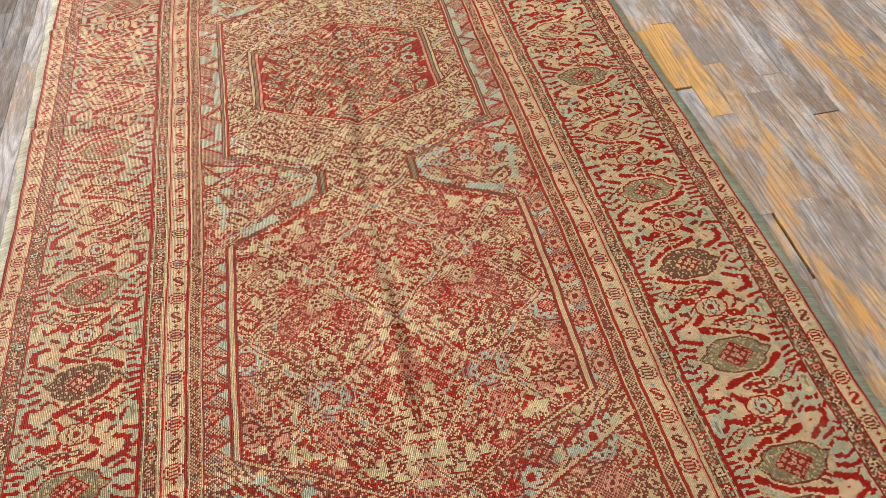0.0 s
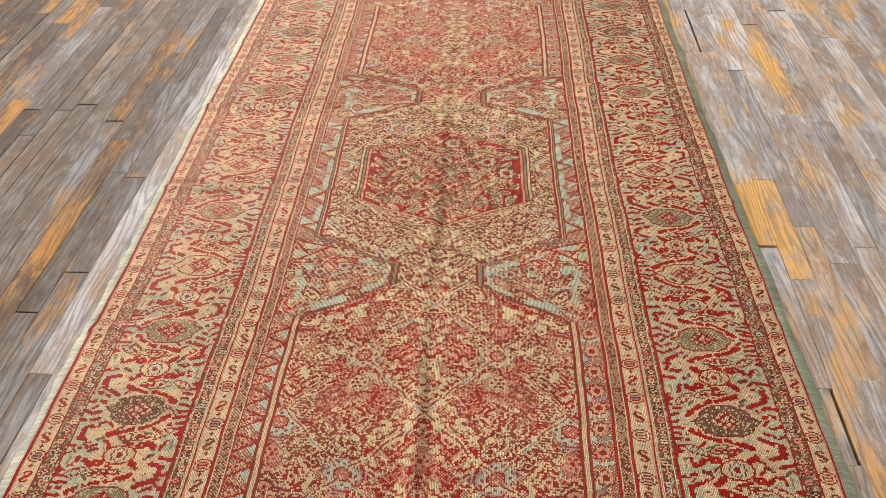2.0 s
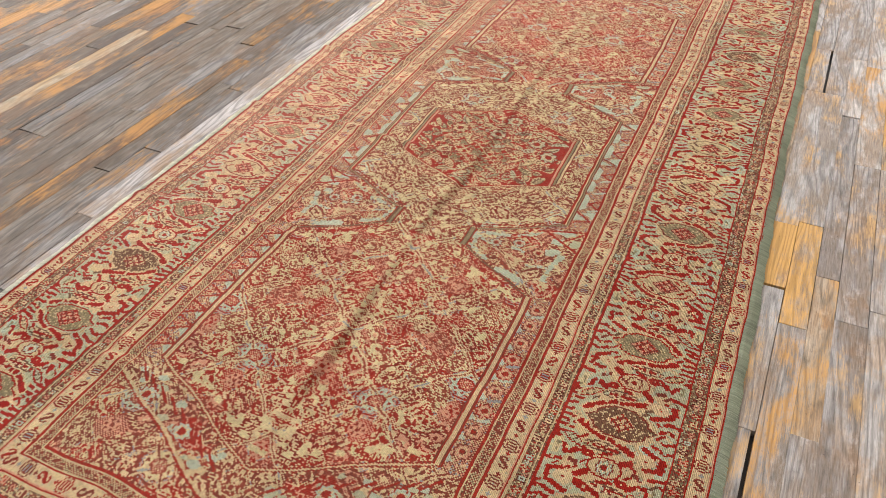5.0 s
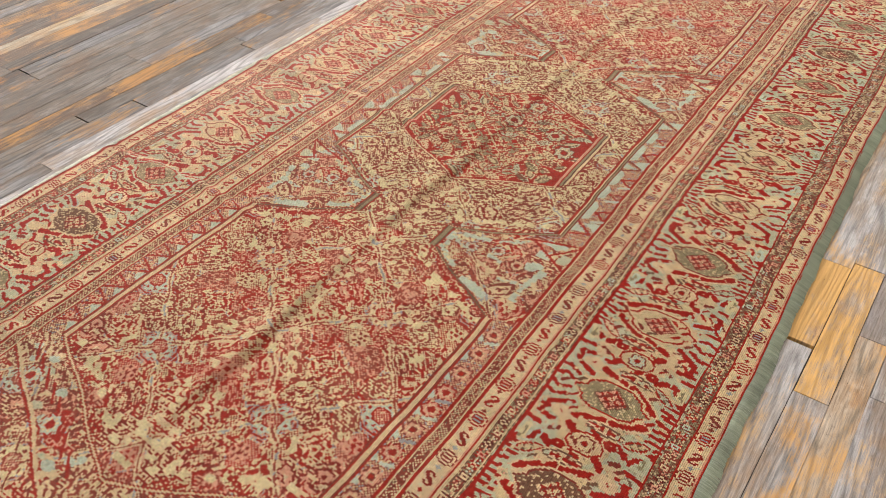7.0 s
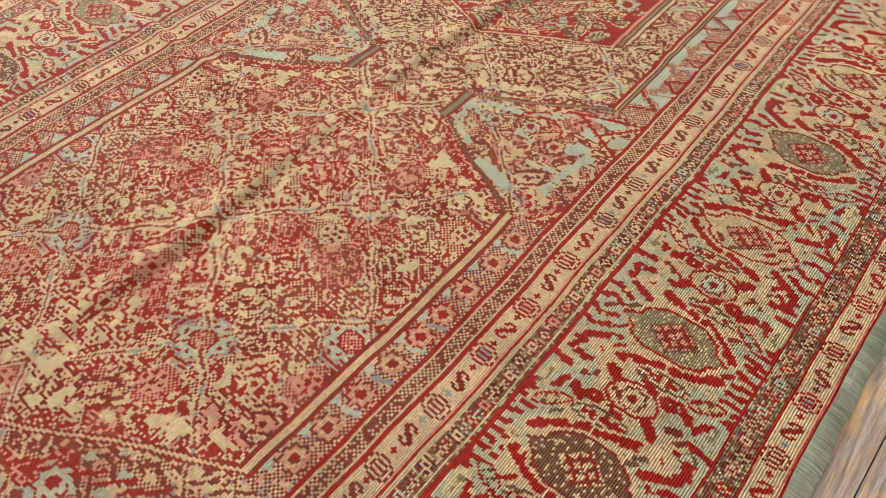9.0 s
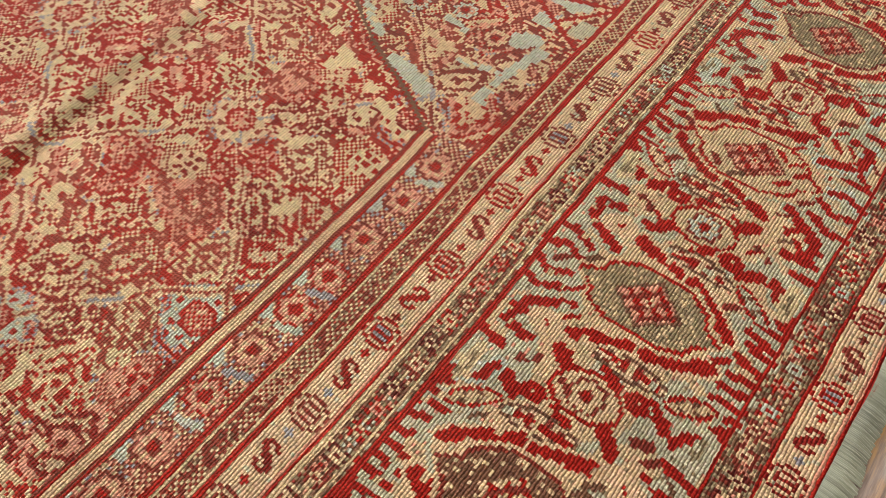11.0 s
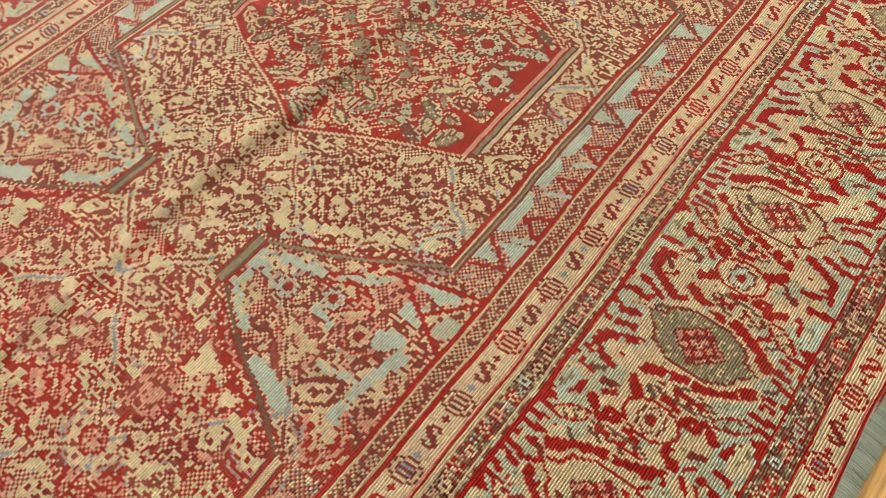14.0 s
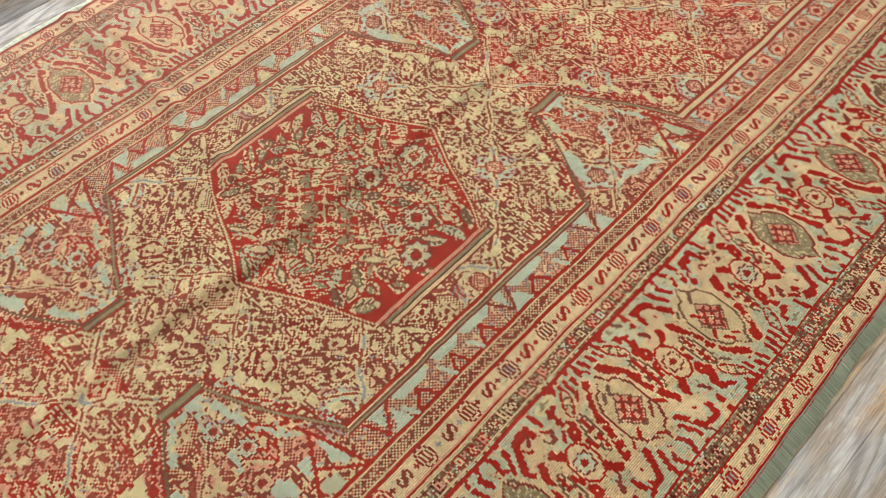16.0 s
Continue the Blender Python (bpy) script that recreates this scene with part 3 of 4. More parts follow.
def herati(seed, ground, reds, pales, gold, patches, red_share=0.5):
    """An all-over pattern, mirrored on the middle line: rosettes, dotted flowers, bent leaves and lozenges, each drawn in thin beaded rings, that crowd
    one another; stepped patches of plain ground lie between them. patches: how many; red_share: how many red beads lie in the pale rings."""
    f = Loom(-0.35, 0.35, -0.62, 2.12, ground)
    rnd = random.Random(seed)
    near, second = np.full(f.c.shape, 9.0), np.full(f.c.shape, 9.0)
    colour = np.full(f.c.shape, INDEX[ground], np.int8)
    jj, ii = np.indices(f.c.shape)
    check = (ii + jj) % 2 == 0
    plain = []
    for col in range(0, 8):
        for row in range(0, 41):
            x, y = 0.045 * col, -0.64 + 0.070 * row + (0.035 if col % 2 else 0.0)
            kind = rnd.choice(("lozenge", "leaf", "leaf", "leaf"))
            if col in (3, 6):
                kind = ("lozenge", "flower", "rosette", "leaf")[(row + 2 * (col == 6)) % 4]
            if col == 0:
                kind = ("lozenge", "flower", "lozenge")[row % 3]
            if kind not in ("rosette", "flower"):
                x, y = x + (rnd.uniform(-0.007, 0.007) if col else 0), y + rnd.uniform(-0.007, 0.007)
            if rnd.random() < patches:
                plain.append((x + rnd.choice((-1, 1)) * rnd.uniform(0.016, 0.026), y + rnd.uniform(-0.03, 0.03)))
            r = 0.075
            i0, i1, j0, j1 = (int(v) for v in (max((x - r - f.x0) / PX, 0), min((x + r - f.x0) / PX, f.nx), max((y - r - f.y0) / PY, 0), min((y + r - f.y0) / PY, f.ny)))
            if i1 - i0 < 3 or j1 - j0 < 3:
                continue
            gx, gy = np.meshgrid(f.x[i0:i1] - x, f.y[j0:j1] - y)
            ch = check[j0:j1, i0:i1]
            red, other, pale, soft = rnd.choice(reds), rnd.choice(reds), rnd.choice(pales), rnd.choice(pales)
            lean = rnd.choice((-1, 1))
            if kind == "rosette":
                d = np.hypot(gx, gy * 1.1)
                lobes = np.cos(8 * np.arctan2(gy, gx))
                rank = d * 0.58
                paint = np.where(ch, INDEX[red], INDEX[soft])
                ring_dye = rnd.choice("LLEG")
                paint = np.where(np.floor(d / 0.0045) % 2 == 0, INDEX[red], np.where(ch, INDEX["P"], INDEX["B"]))
                paint = np.where(d < 0.0310 + 0.003 * lobes, INDEX[ring_dye], paint)
                paint = np.where((d < 0.0275) & (d > 0.0215) & (lobes > 0.4), INDEX[red], paint)
                paint = np.where((d < 0.0240) & (d > 0.0205) & (lobes < -0.6), INDEX["E"], paint)
                paint = np.where(d < 0.0175, INDEX[other], paint)
                paint = np.where((d < 0.0140) & ch, INDEX["P"], paint)
                paint = np.where((d > 0.0060) & (d < 0.0095) & (lobes > 0.2), INDEX["E"], paint)
            elif kind == "flower":
                d = np.hypot(gx, gy * 1.1)
                lobes = np.cos(6 * np.arctan2(gy, gx))
                rank = d * 0.95
                paint = np.where((d > 0.0085) & (d < 0.0150) & (lobes > 0.1), INDEX[red], INDEX[pale])
                paint = np.where(d < 0.0048, INDEX[red], paint)
                paint = np.where(d > 0.0175, np.where(ch, INDEX[other], INDEX[soft]), paint)
            else:
                turn = rnd.choice((0.5, 0.75, 0.95)) * lean if kind == "leaf" else rnd.choice((0.0, 0.0, 1.57))
                p, q = gx * math.cos(turn) + gy * math.sin(turn), gy * math.cos(turn) - gx * math.sin(turn)
                if kind == "leaf":
                    q = q - lean * rnd.uniform(4, 11) * p * p
                    rank = np.hypot(p / rnd.uniform(1.5, 2.3), q)
                else:
                    rank = (abs(p) / 1.35 + abs(q)) * 0.80
                shaky = rank + 0.0016 * np.sin(gx * 310 + 2 * np.sin(gy * 190)) + 0.0010 * np.sin(gy * 410 + gx * 90)
                ring = np.floor(shaky / 0.0056 + rnd.random() * 0.8).astype(int)
                dotted = ch if rnd.random() < 0.75 else (jj[j0:j1, i0:i1] % 2 == 0)
                chance = rng.random(ch.shape)
                paint = np.where(ring % 2 == 0, np.where(dotted | (chance < 0.70), INDEX[red], INDEX[soft]), np.where(dotted & (chance < red_share), INDEX[other], INDEX[pale]))
                if rnd.random() < 0.35:
                    paint = np.where(ring % 4 == 1, INDEX[soft], paint)
                paint = np.where(rank < 0.0030, INDEX[rnd.choice((pale, red, "E"))], paint)
            here = near[j0:j1, i0:i1]
            closer = rank < here
            second[j0:j1, i0:i1] = np.where(closer, here, np.minimum(second[j0:j1, i0:i1], rank))
            here[closer] = rank[closer]
            colour[j0:j1, i0:i1][closer] = paint[closer]
    # where two figures meet: a rim, mostly red, in places pale or blue-grey
    tone = np.sin(f.x[None, :] * 71 + 3 * np.sin(f.y[:, None] * 37)) * np.sin(f.y[:, None] * 63)
    seam = second - near < 0.0016
    colour[seam] = INDEX[pales[0]]
    colour[seam & (tone > -0.05)] = INDEX[reds[0]]
    colour[seam & (tone <= -0.45) & check] = INDEX["B"]
    # a lattice of fine slanting lines ties the rosettes together
    lx, ly = np.abs(f.x)[None, :] / 0.135, (f.y[:, None] - 0.095) / 0.140
    wander = 0.05 * np.sin(f.y[:, None] * 50) * np.sin(f.x[None, :] * 61)
    off = np.minimum(abs(np.mod(lx + ly + wander, 2) - 1), abs(np.mod(lx - ly + wander, 2) - 1)) * 0.097
    open_ground = near > 0.009
    colour[(off < 0.0048) & open_ground] = INDEX[pales[0]]
    colour[(off < 0.0018) & open_ground] = INDEX[reds[1]]
    colour[(off < 0.0018) & open_ground & (tone > 0.3)] = INDEX["B"]
    f.c = colour
    # stepped patches
    for x, y in plain:
        big = rnd.uniform(0.75, 1.25)
        for _ in range(rnd.choice((2, 3, 3, 4))):
            u, v = x + rnd.uniform(-0.009, 0.009) * big, y + rnd.uniform(-0.008, 0.008) * big
            f.box(u - rnd.uniform(0.003, 0.007) * big, u + rnd.uniform(0.003, 0.007) * big, v - rnd.uniform(0.003, 0.007) * big, v + rnd.uniform(0.003, 0.007) * big, gold)
        if rnd.random() < 0.5:
            f.stamp(rnd.choice((("R.R", ".R."), ("R", "R"), ("RR",), ("R.", ".R"))), x, y, swap={"R": reds[0]})
    # slips of the weaver's hand
    stray = rng.random(f.c.shape) < 0.09
    jj = np.clip(jj + rng.integers(-1, 2, f.c.shape) * stray, 0, f.ny - 1)
    ii = np.clip(ii + rng.integers(-1, 2, f.c.shape) * stray, 0, f.nx - 1)
    f.c = f.c[jj, ii]
    half = f.nx // 2
    f.c[:, :half] = f.c[:, f.nx - 1:f.nx - 1 - half:-1]
    return f


# the three linked panels: their straight sides' ends, then the neck or point before and after
PANELS = ((-0.265, 0.195, -0.400, 0.297), (0.466, 0.980, 0.362, 1.080), (1.245, 1.755, 1.145, 1.890))
PANEL_W, NECK = 0.284, 0.092


def panel_outline(n, g):
    lo, hi, before, after = PANELS[n]
    hw, nk, lo, hi = PANEL_W + g, NECK + g * 0.15, lo - 0.1 * g, hi + 0.1 * g
    low = [(-hw, lo), (0, before - 0.5 * g), (hw, lo)] if n == 0 else [(-hw, lo), (-nk, before - 0.15 * g), (-nk, before - 0.07), (nk, before - 0.07), (nk, before - 0.15 * g), (hw, lo)]
    top = [(hw, hi), (0, after + 0.5 * g), (-hw, hi)] if n == 2 else [(hw, hi), (nk, after + 0.15 * g), (nk, after + 0.07), (-nk, after + 0.07), (-nk, after + 0.15 * g), (-hw, hi)]
    return low + top


def cusps(rug, rnd):
    """The wedges beside each neck: teal figures along the rims and a few loose ones on a dotted rosy ground."""
    for before, after in ((0, 1), (1, 2)):
        y0, y1 = PANELS[before][3], PANELS[after][2]
        c0 = (y0 + y1) / 2
        for sg in (-1, 1):
            def at(u, v):
                return sg * u, c0 + v

            def teal(pts, width, dye="L"):
                pts = [at(u + rnd.uniform(-0.003, 0.003), v + rnd.uniform(-0.003, 0.003)) for u, v in pts]
                for (ax, ay), (bx, by) in zip(pts, pts[1:]):
                    n = max(2, round(math.hypot(bx - ax, by - ay) / 0.005))
                    for k in range(n + 1):
                        x, y = ax + (bx - ax) * k / n + rnd.uniform(-0.003, 0.003), ay + (by - ay) * k / n + rnd.uniform(-0.003, 0.003)
                        r, h = width * rnd.uniform(0.25, 0.62), width * rnd.uniform(0.22, 0.5)
                        rug.box(x - r, x + r, y - h, y + h, dye if rnd.random() < 0.93 else "G")

            for pts, width in (
                    (((0.135, 0.038), (0.180, 0.046)), 0.012), (((0.116, 0.016), (0.150, 0.002)), 0.008), (((0.113, 0.024), (0.113, -0.018)), 0.011),
                    (((0.120, -0.028), (0.162, -0.048)), 0.013), (((0.205, -0.074), (0.255, -0.096)), 0.020), (((0.204, 0.010), (0.236, 0.000)), 0.009),
                    (((0.308, -0.070), (0.306, -0.026), (0.318, 0.015)), 0.013), (((0.258, -0.040), (0.300, -0.028)), 0.008),
                    (((0.205, 0.060), (0.250, 0.082)), 0.009), (((0.288, 0.020), (0.302, 0.030)), 0.022), (((0.328, 0.066), (0.334, 0.080)), 0.018),
                    (((0.286, 0.100), (0.312, 0.104)), 0.022), (((0.296, 0.064), (0.310, 0.070)), 0.020)):
                teal(pts, width, rnd.choice("LLLM"))
            for x, v in ((0.215, 0.030), (0.165, 0.012), (0.268, 0.010)):
                rug.rosette(*at(x, v), 0.015, rnd.choice("LT"), "P", "S", "R")
            rug.line([at(0.262, 0.092), at(0.300, 0.070), at(0.344, 0.046)], 0.0055, "R")
            rug.line([at(0.240, 0.090), at(0.344, 0.124)], 0.0055, "R")
            rug.line([at(0.300, 0.066), at(0.344, 0.118)], 0.0045, "R")


def side_strips(rug, rnd, strip):
    """The narrow strips between the panels' straight sides and the borders."""
    rows_on, cols_on = np.indices(rug.c.shape)
    beads = rng.random(rug.c.shape)
    rug.c[strip] = np.where(((rows_on + cols_on) % 2 == 0) & (rng.random(rug.c.shape) < 0.8), INDEX["S"], np.where(beads < 0.5, INDEX["T"], np.where(beads < 0.85, INDEX["P"], INDEX["B"])))[strip]
    a, b = PANEL_W + 0.018, 0.3445
    for n, (lo, hi, _, _) in enumerate(PANELS):
        for sg in (-1, 1):
            y = lo + 0.015
            while y < hi - 0.04:
                tall = rnd.uniform(0.036, 0.050)
                if n == 1:
                    # long teal bars on the panel's line, then slanted strokes across
                    if rnd.random() < 0.65:
                        tall *= 1.45
                        rug.poly([(sg * a, y), (sg * (a + 0.013), y + 0.007), (sg * (a + 0.014), y + tall * 0.8), (sg * (a + 0.006), y + tall), (sg * a, y + tall)], "L")
                        rug.line([(sg * b, y + tall * 0.25), (sg * (a + 0.017), y + tall * 0.5), (sg * b, y + tall * 0.75)], 0.0050, "R")
                        rug.line([(sg * (a + 0.022), y), (sg * b, y + 0.012)], 0.0065, "L")
                    else:
                        rug.line([(sg * a, y), (sg * (b - 0.004), y + tall * rnd.uniform(0.35, 0.65)), (sg * a, y + tall)], 0.0042, rnd.choice("RS"))
                        rug.poly([(sg * a, y + 0.010), (sg * (b - 0.014), y + tall * 0.5), (sg * a, y + tall - 0.009)], rnd.choice("LLG"))
                        rug.poly([(sg * b, y + tall * 0.62), (sg * (a + 0.012), y + tall), (sg * b, y + tall * 1.3)], "L")
                elif sg < 0:
                    # dotted red triangles with teal between their points
                    rug.poly([(sg * a, y - 0.010), (sg * (a + 0.012), y), (sg * (a + 0.020), y + tall * 0.20), (sg * a, y + tall * 0.42)], "L")
                    rug.line([(sg * b, y + tall * 0.05), (sg * a, y + tall * 0.55), (sg * b, y + tall)], 0.0045, "R")
                    rug.rosette(sg * (b - 0.013), y + tall * 0.5, 0.0095, "P", "T", "R", "R", 6)
                else:
                    # dotted rosettes with teal corners
                    rug.rosette(sg * (a + 0.022), y + tall * 0.5, 0.0165, "P", "T", rnd.choice("RS"), "R", 8)
                    rug.poly([(sg * a, y - 0.006), (sg * (a + 0.014), y), (sg * (a + 0.004), y + 0.012), (sg * a, y + 0.014)], "L")
                    if rnd.random() < 0.6:
                        rug.line([(sg * (a + 0.020), y - 0.002), (sg * (b - 0.004), y + 0.004)], 0.0070, rnd.choice("LB"))
                y += tall + rnd.uniform(0.002, 0.012)


def end_corners(rug, rnd):
    """Teal figures and dotted rosettes in the corners outside the points of the first and last panel."""
    for n, up in ((0, -1), (2, 1)):
        corner, tip = (PANELS[0][0], PANELS[0][2]) if n == 0 else (PANELS[2][1], PANELS[2][3])
        for sg in (-1, 1):
            for k in range(8):
                u = 0.30 - 0.034 * k
                v = corner + (tip - corner) * (1 - u / 0.3)
                for _ in range(2):
                    x, y, r = sg * (u + rnd.uniform(-0.01, 0.016)), v + up * rnd.uniform(0.026, 0.080), rnd.uniform(0.008, 0.014)
                    pts = [(x + math.cos(q) * r * rnd.uniform(0.7, 1.35), y + math.sin(q) * r * rnd.uniform(0.5, 0.9)) for q in (0.3, 1.4, 2.4, 3.5, 4.6, 5.6)]
                    rug.poly(pts, rnd.choice("LLLM"))
                rug.line([(sg * (u - 0.014), v + up * 0.060), (sg * (u + 0.018), v + up * 0.030)], 0.0048, "R")
            for u, deep in ((0.265, 0.070), (0.150, 0.062)):
                v = corner + (tip - corner) * (1 - u / 0.3)
                rug.rosette(sg * u, v + up * deep, 0.020, "L", "T", "R", "R")
            # outer rim of the corner, parallel to the panel's
            rug.line([(sg * 0.345, corner + up * 0.058), (0, tip + up * 0.098)], 0.0050, "T")
            rug.line([(sg * 0.345, corner + up * 0.064), (0, tip + up * 0.104)], 0.0035, "R")


def medallion(rug, rnd, mid):
    """The red hexagon in the middle panel: a lattice of lozenges in its heart, pale leaves towards its ragged rim."""
    def lozenge(g):
        hw, hs, tip = 0.205 + g, 0.108 + g * 0.3, 0.212 + g * 1.15
        return [(-hw, mid - hs), (0, mid - tip), (hw, mid - hs), (hw, mid + hs), (0, mid + tip), (-hw, mid + hs)]

    for grow, dye in ((0.0075, "S"), (0.0045, "T"), (0.0008, "R")):
        rug.poly(lozenge(grow), dye)
    for sg in (-1, 1):
        for x0, x1, dye in ((0.203, 0.209, "P"), (0.209, 0.212, "R"), (0.212, 0.217, "O"), (0.217, 0.220, "K"), (0.220, 0.226, "T"), (0.226, 0.229, "S")):
            rug.box(*sorted((sg * x0, sg * x1)), mid - 0.110 + (x0 - 0.2), mid + 0.110 + (x0 - 0.2), dye)
    w, wx, wy = rug.window(-0.215, 0.215, mid - 0.22, mid + 0.22)
    inside = rug.inside(lozenge(-0.0035), wx, wy)
    keep = w.copy()
    heart = inside & (abs(wx + 0.02) / 0.125 + abs(wy - mid + 0.05) / 0.105 < 1)
    u, v = wx / 0.0150, (wy - mid) / 0.0135
    p, q = np.abs(np.mod(u + v, 2) - 1), np.abs(np.mod(u - v, 2) - 1)
    net = np.minimum(p, q)
    w[heart & (net < 0.27)] = INDEX["H"]
    w[heart & (net < 0.27) & (np.mod(np.floor(u * 0.5 + v * 0.5), 3) == 0)] = INDEX["O"]
    blot = np.sin(wx * 71) * np.sin(wy * 63 + 1)
    w[heart & (net < 0.27) & (rng.random(w.shape) < 0.30)] = INDEX["S"]
    w[heart & (net >= 0.30) & (blot > 0.45)] = INDEX["O"]
    spots = [(0.031 * i + (0.015 if j % 2 else 0.0) + rnd.uniform(-0.007, 0.007), mid + 0.022 * j + rnd.uniform(-0.006, 0.006)) for i in range(-7, 7) for j in range(-9, 10)]
    rnd.shuffle(spots)
    for x, y in spots:
        rim = min(0.212 - abs(y - mid) - abs(x) * 0.517, 0.200 - abs(x))
        if rim < 0.003 or (rim < 0.012 and rnd.random() < 0.3) or (abs(x) > 0.165 and abs(y - mid) < 0.10 and rnd.random() < 0.2) or abs(x + 0.02) / 0.125 + abs(y - mid + 0.05) / 0.105 < 0.85:
            continue
        fill, dark = rnd.choice("HTHCMG"), rnd.choice("RSN")
        turn = rnd.choice((0.4, 0.7, 1.0, -0.4, -0.7, -1.0))
        long, wide = rnd.uniform(0.034, 0.058), rnd.uniform(0.015, 0.024)
        rug.leaf(x, y, long, wide, turn, rnd.uniform(-0.006, 0.006), fill, "R", dark, 0.0100)
        if rnd.random() < 0.6:
            rug.leaf(x, y, long * 0.62, wide * 0.5, turn, 0.0, rnd.choice("SHON"), dark, fill, 0.0090)
    for x, y in ((0.0, 0.062), (-0.110, 0.060), (0.115, 0.055), (-0.110, -0.060), (0.165, 0.006), (0.020, 0.150)):
        rug.ellipse(x, mid + y, 0.030, 0.026, "R")
        rug.rosette(x, mid + y, 0.025, rnd.choice("HTM"), "C", "S", "R")
        ww, gx, gy = rug.window(x - 0.026, x + 0.026, mid + y - 0.026, mid + y + 0.026)
        ww[(rng.random(ww.shape) < 0.16) & (ww != INDEX["R"])] = INDEX["S"]
    flecks = np.isin(w, [INDEX["R"]]) & (rng.random(w.shape) < 0.10) & (abs(wx) < 0.15)
    flecks |= np.roll(np.roll(flecks, 1, 0), 1, 1) & (w == INDEX["R"])
    w[flecks] = INDEX["H"]
    w[~inside] = keep[~inside]


def rug_design():
    """The colour of every knot of the rug: rows along y, columns along x."""
    y0, y1 = RUG_MID - RUG_HALF_L, RUG_MID + RUG_HALF_L
    rug = Loom(-RUG_HALF_W, RUG_HALF_W, y0, y1, "R")
    gx, gy = np.meshgrid(rug.x, rug.y)
    ends = abs(gy - RUG_MID) - (RUG_HALF_L - RUG_HALF_W)
    ring = np.maximum(abs(gx), ends)
    # borders
    strips = border_strip(3), border_strip(11)
    st = strips[0]
    si = np.clip(((ring - st.x0) / PX).astype(int), 0, st.nx - 1)
    along = np.where(abs(gx) >= ends, gy, gx)
    qi = np.clip(((along - st.y0) / PY).astype(int), 0, st.ny - 1)
    rug.c[:] = np.where(gx > 0, strips[0].c[qi, si], strips[1].c[qi, si])
    # field
    fine = herati(5, "E", "RVRQ", "ETPTPG", "G", 0.38, 0.54)
    golden = herati(6, "G", "SVSQ", "GGTH", "G", 0.38, 0.50)
    rosy = herati(9, "P", "VSRS", "TPHT", "T", 0.12, 0.55)
    fi = np.clip(((gx - fine.x0) / PX).astype(int), 0, fine.nx - 1)
    fj = np.clip(((gy - fine.y0) / PY).astype(int), 0, fine.ny - 1)
    inner = ring < 0.3445
    rug.c[inner] = rosy.c[fj, fi][inner]
    rnd = random.Random(21)
    beside = np.any([(gy > lo - 0.01) & (gy < hi + 0.01) for lo, hi, _, _ in PANELS], axis=0)
    side_strips(rug, rnd, (abs(gx) > PANEL_W) & inner & beside)
    cusps(rug, rnd)
    end_corners(rug, rnd)
    for n in range(3):
        lines = ((0.0195, "R"), (0.0165, "S"), (0.0140, "T"), (0.0060, "R"), (0.0028, "S"))
        if n == 1:
            lines = ((0.0185, "S"), (0.0155, "O"), (0.0125, "N"), (0.0095, "T"), (0.0055, "R"))
        for grow, dye in lines:
            rug.poly(panel_outline(n, grow), dye)
        body = panel_outline(n, 0.0)
        w, wx, wy = rug.window(-0.3, 0.3, PANELS[n][2] - 0.08, PANELS[n][3] + 0.08)
        m = rug.inside(body, wx, wy)
        a = np.clip(((wx - fine.x0) / PX).astype(int), 0, fine.nx - 1)
        b = np.clip(((wy - fine.y0) / PY).astype(int), 0, fine.ny - 1)
        w[m] = (golden if n == 1 else fine).c[b, a][m]
        # a toothed line, then gold patches, inside the slanting ends
        lo, hi, before, after = PANELS[n]
        for sg in (-1, 1):
            for corner, far, pointed in ((lo, before, n == 0), (hi, after, n == 2)):
                turn = 1 if far > corner else -1
                p, q = Vector((PANEL_W - 0.010, corner - 0.002 * turn)), Vector((0.0 if pointed else NECK, far - 0.012 * turn))
                for k in range(52):
                    u = p.lerp(q, k / 51)
                    rug.stamp(("R",) if k % 4 < 2 else ("R", "R"), sg * u.x, u.y)
                for k in range(7):
                    u = p.lerp(q, (k + rnd.uniform(0.3, 0.7)) / 7)
                    x, y = u.x - 0.006, u.y - turn * 0.016
                    for _ in range(2):
                        dx, dy = rnd.uniform(-0.006, 0.006), rnd.uniform(-0.004, 0.004)
                        rug.box(*sorted((sg * (x + dx - 0.007), sg * (x + dx + 0.007))), y + dy - 0.0055, y + dy + 0.0055, "G")
    # necks: brown bars beside the middle line, and thinner rims from them to the panels' corners
    for before, after in ((0, 1), (1, 2)):
        y0, y1 = PANELS[before][3], PANELS[after][2]
        for sg in (-1, 1):
            for corner, neck in ((PANELS[before][1], y0), (PANELS[after][0], y1)):
                way = 1 if corner > neck else -1
                for width, dye in ((0.0070, "S"), (0.0042, "O")) if way > 0 else ((0.0046, "N"),):
                    rug.line([(sg * (PANEL_W + 0.004), corner - 0.003 * way), (sg * 0.099, neck - 0.003 * way)], width, dye)
            for x0, x1, dye in ((0.086, 0.108, "R"), (0.089, 0.105, "N"), (0.094, 0.100, "O")):
                rug.box(*sorted((sg * x0, sg * x1)), y0 - 0.002, y1 + 0.002, dye)
    # a line of gold steps along the middle
    for k in range(86):
        y = -0.36 + 0.026 * k
        if not 0.49 < y < 0.94 and rnd.random() < 0.75:
            x = rnd.choice((-1, 1)) * rnd.uniform(0.010, 0.034)
            for sg in (-1, 1):
                for _ in range(3):
                    u, v = x + rnd.uniform(-0.008, 0.008), y + rnd.uniform(-0.008, 0.008)
                    rug.box(*sorted((sg * (u - 0.005), sg * (u + 0.005))), v - 0.005, v + 0.005, rnd.choice("GGE"))
    medallion(rug, rnd, 0.7145)
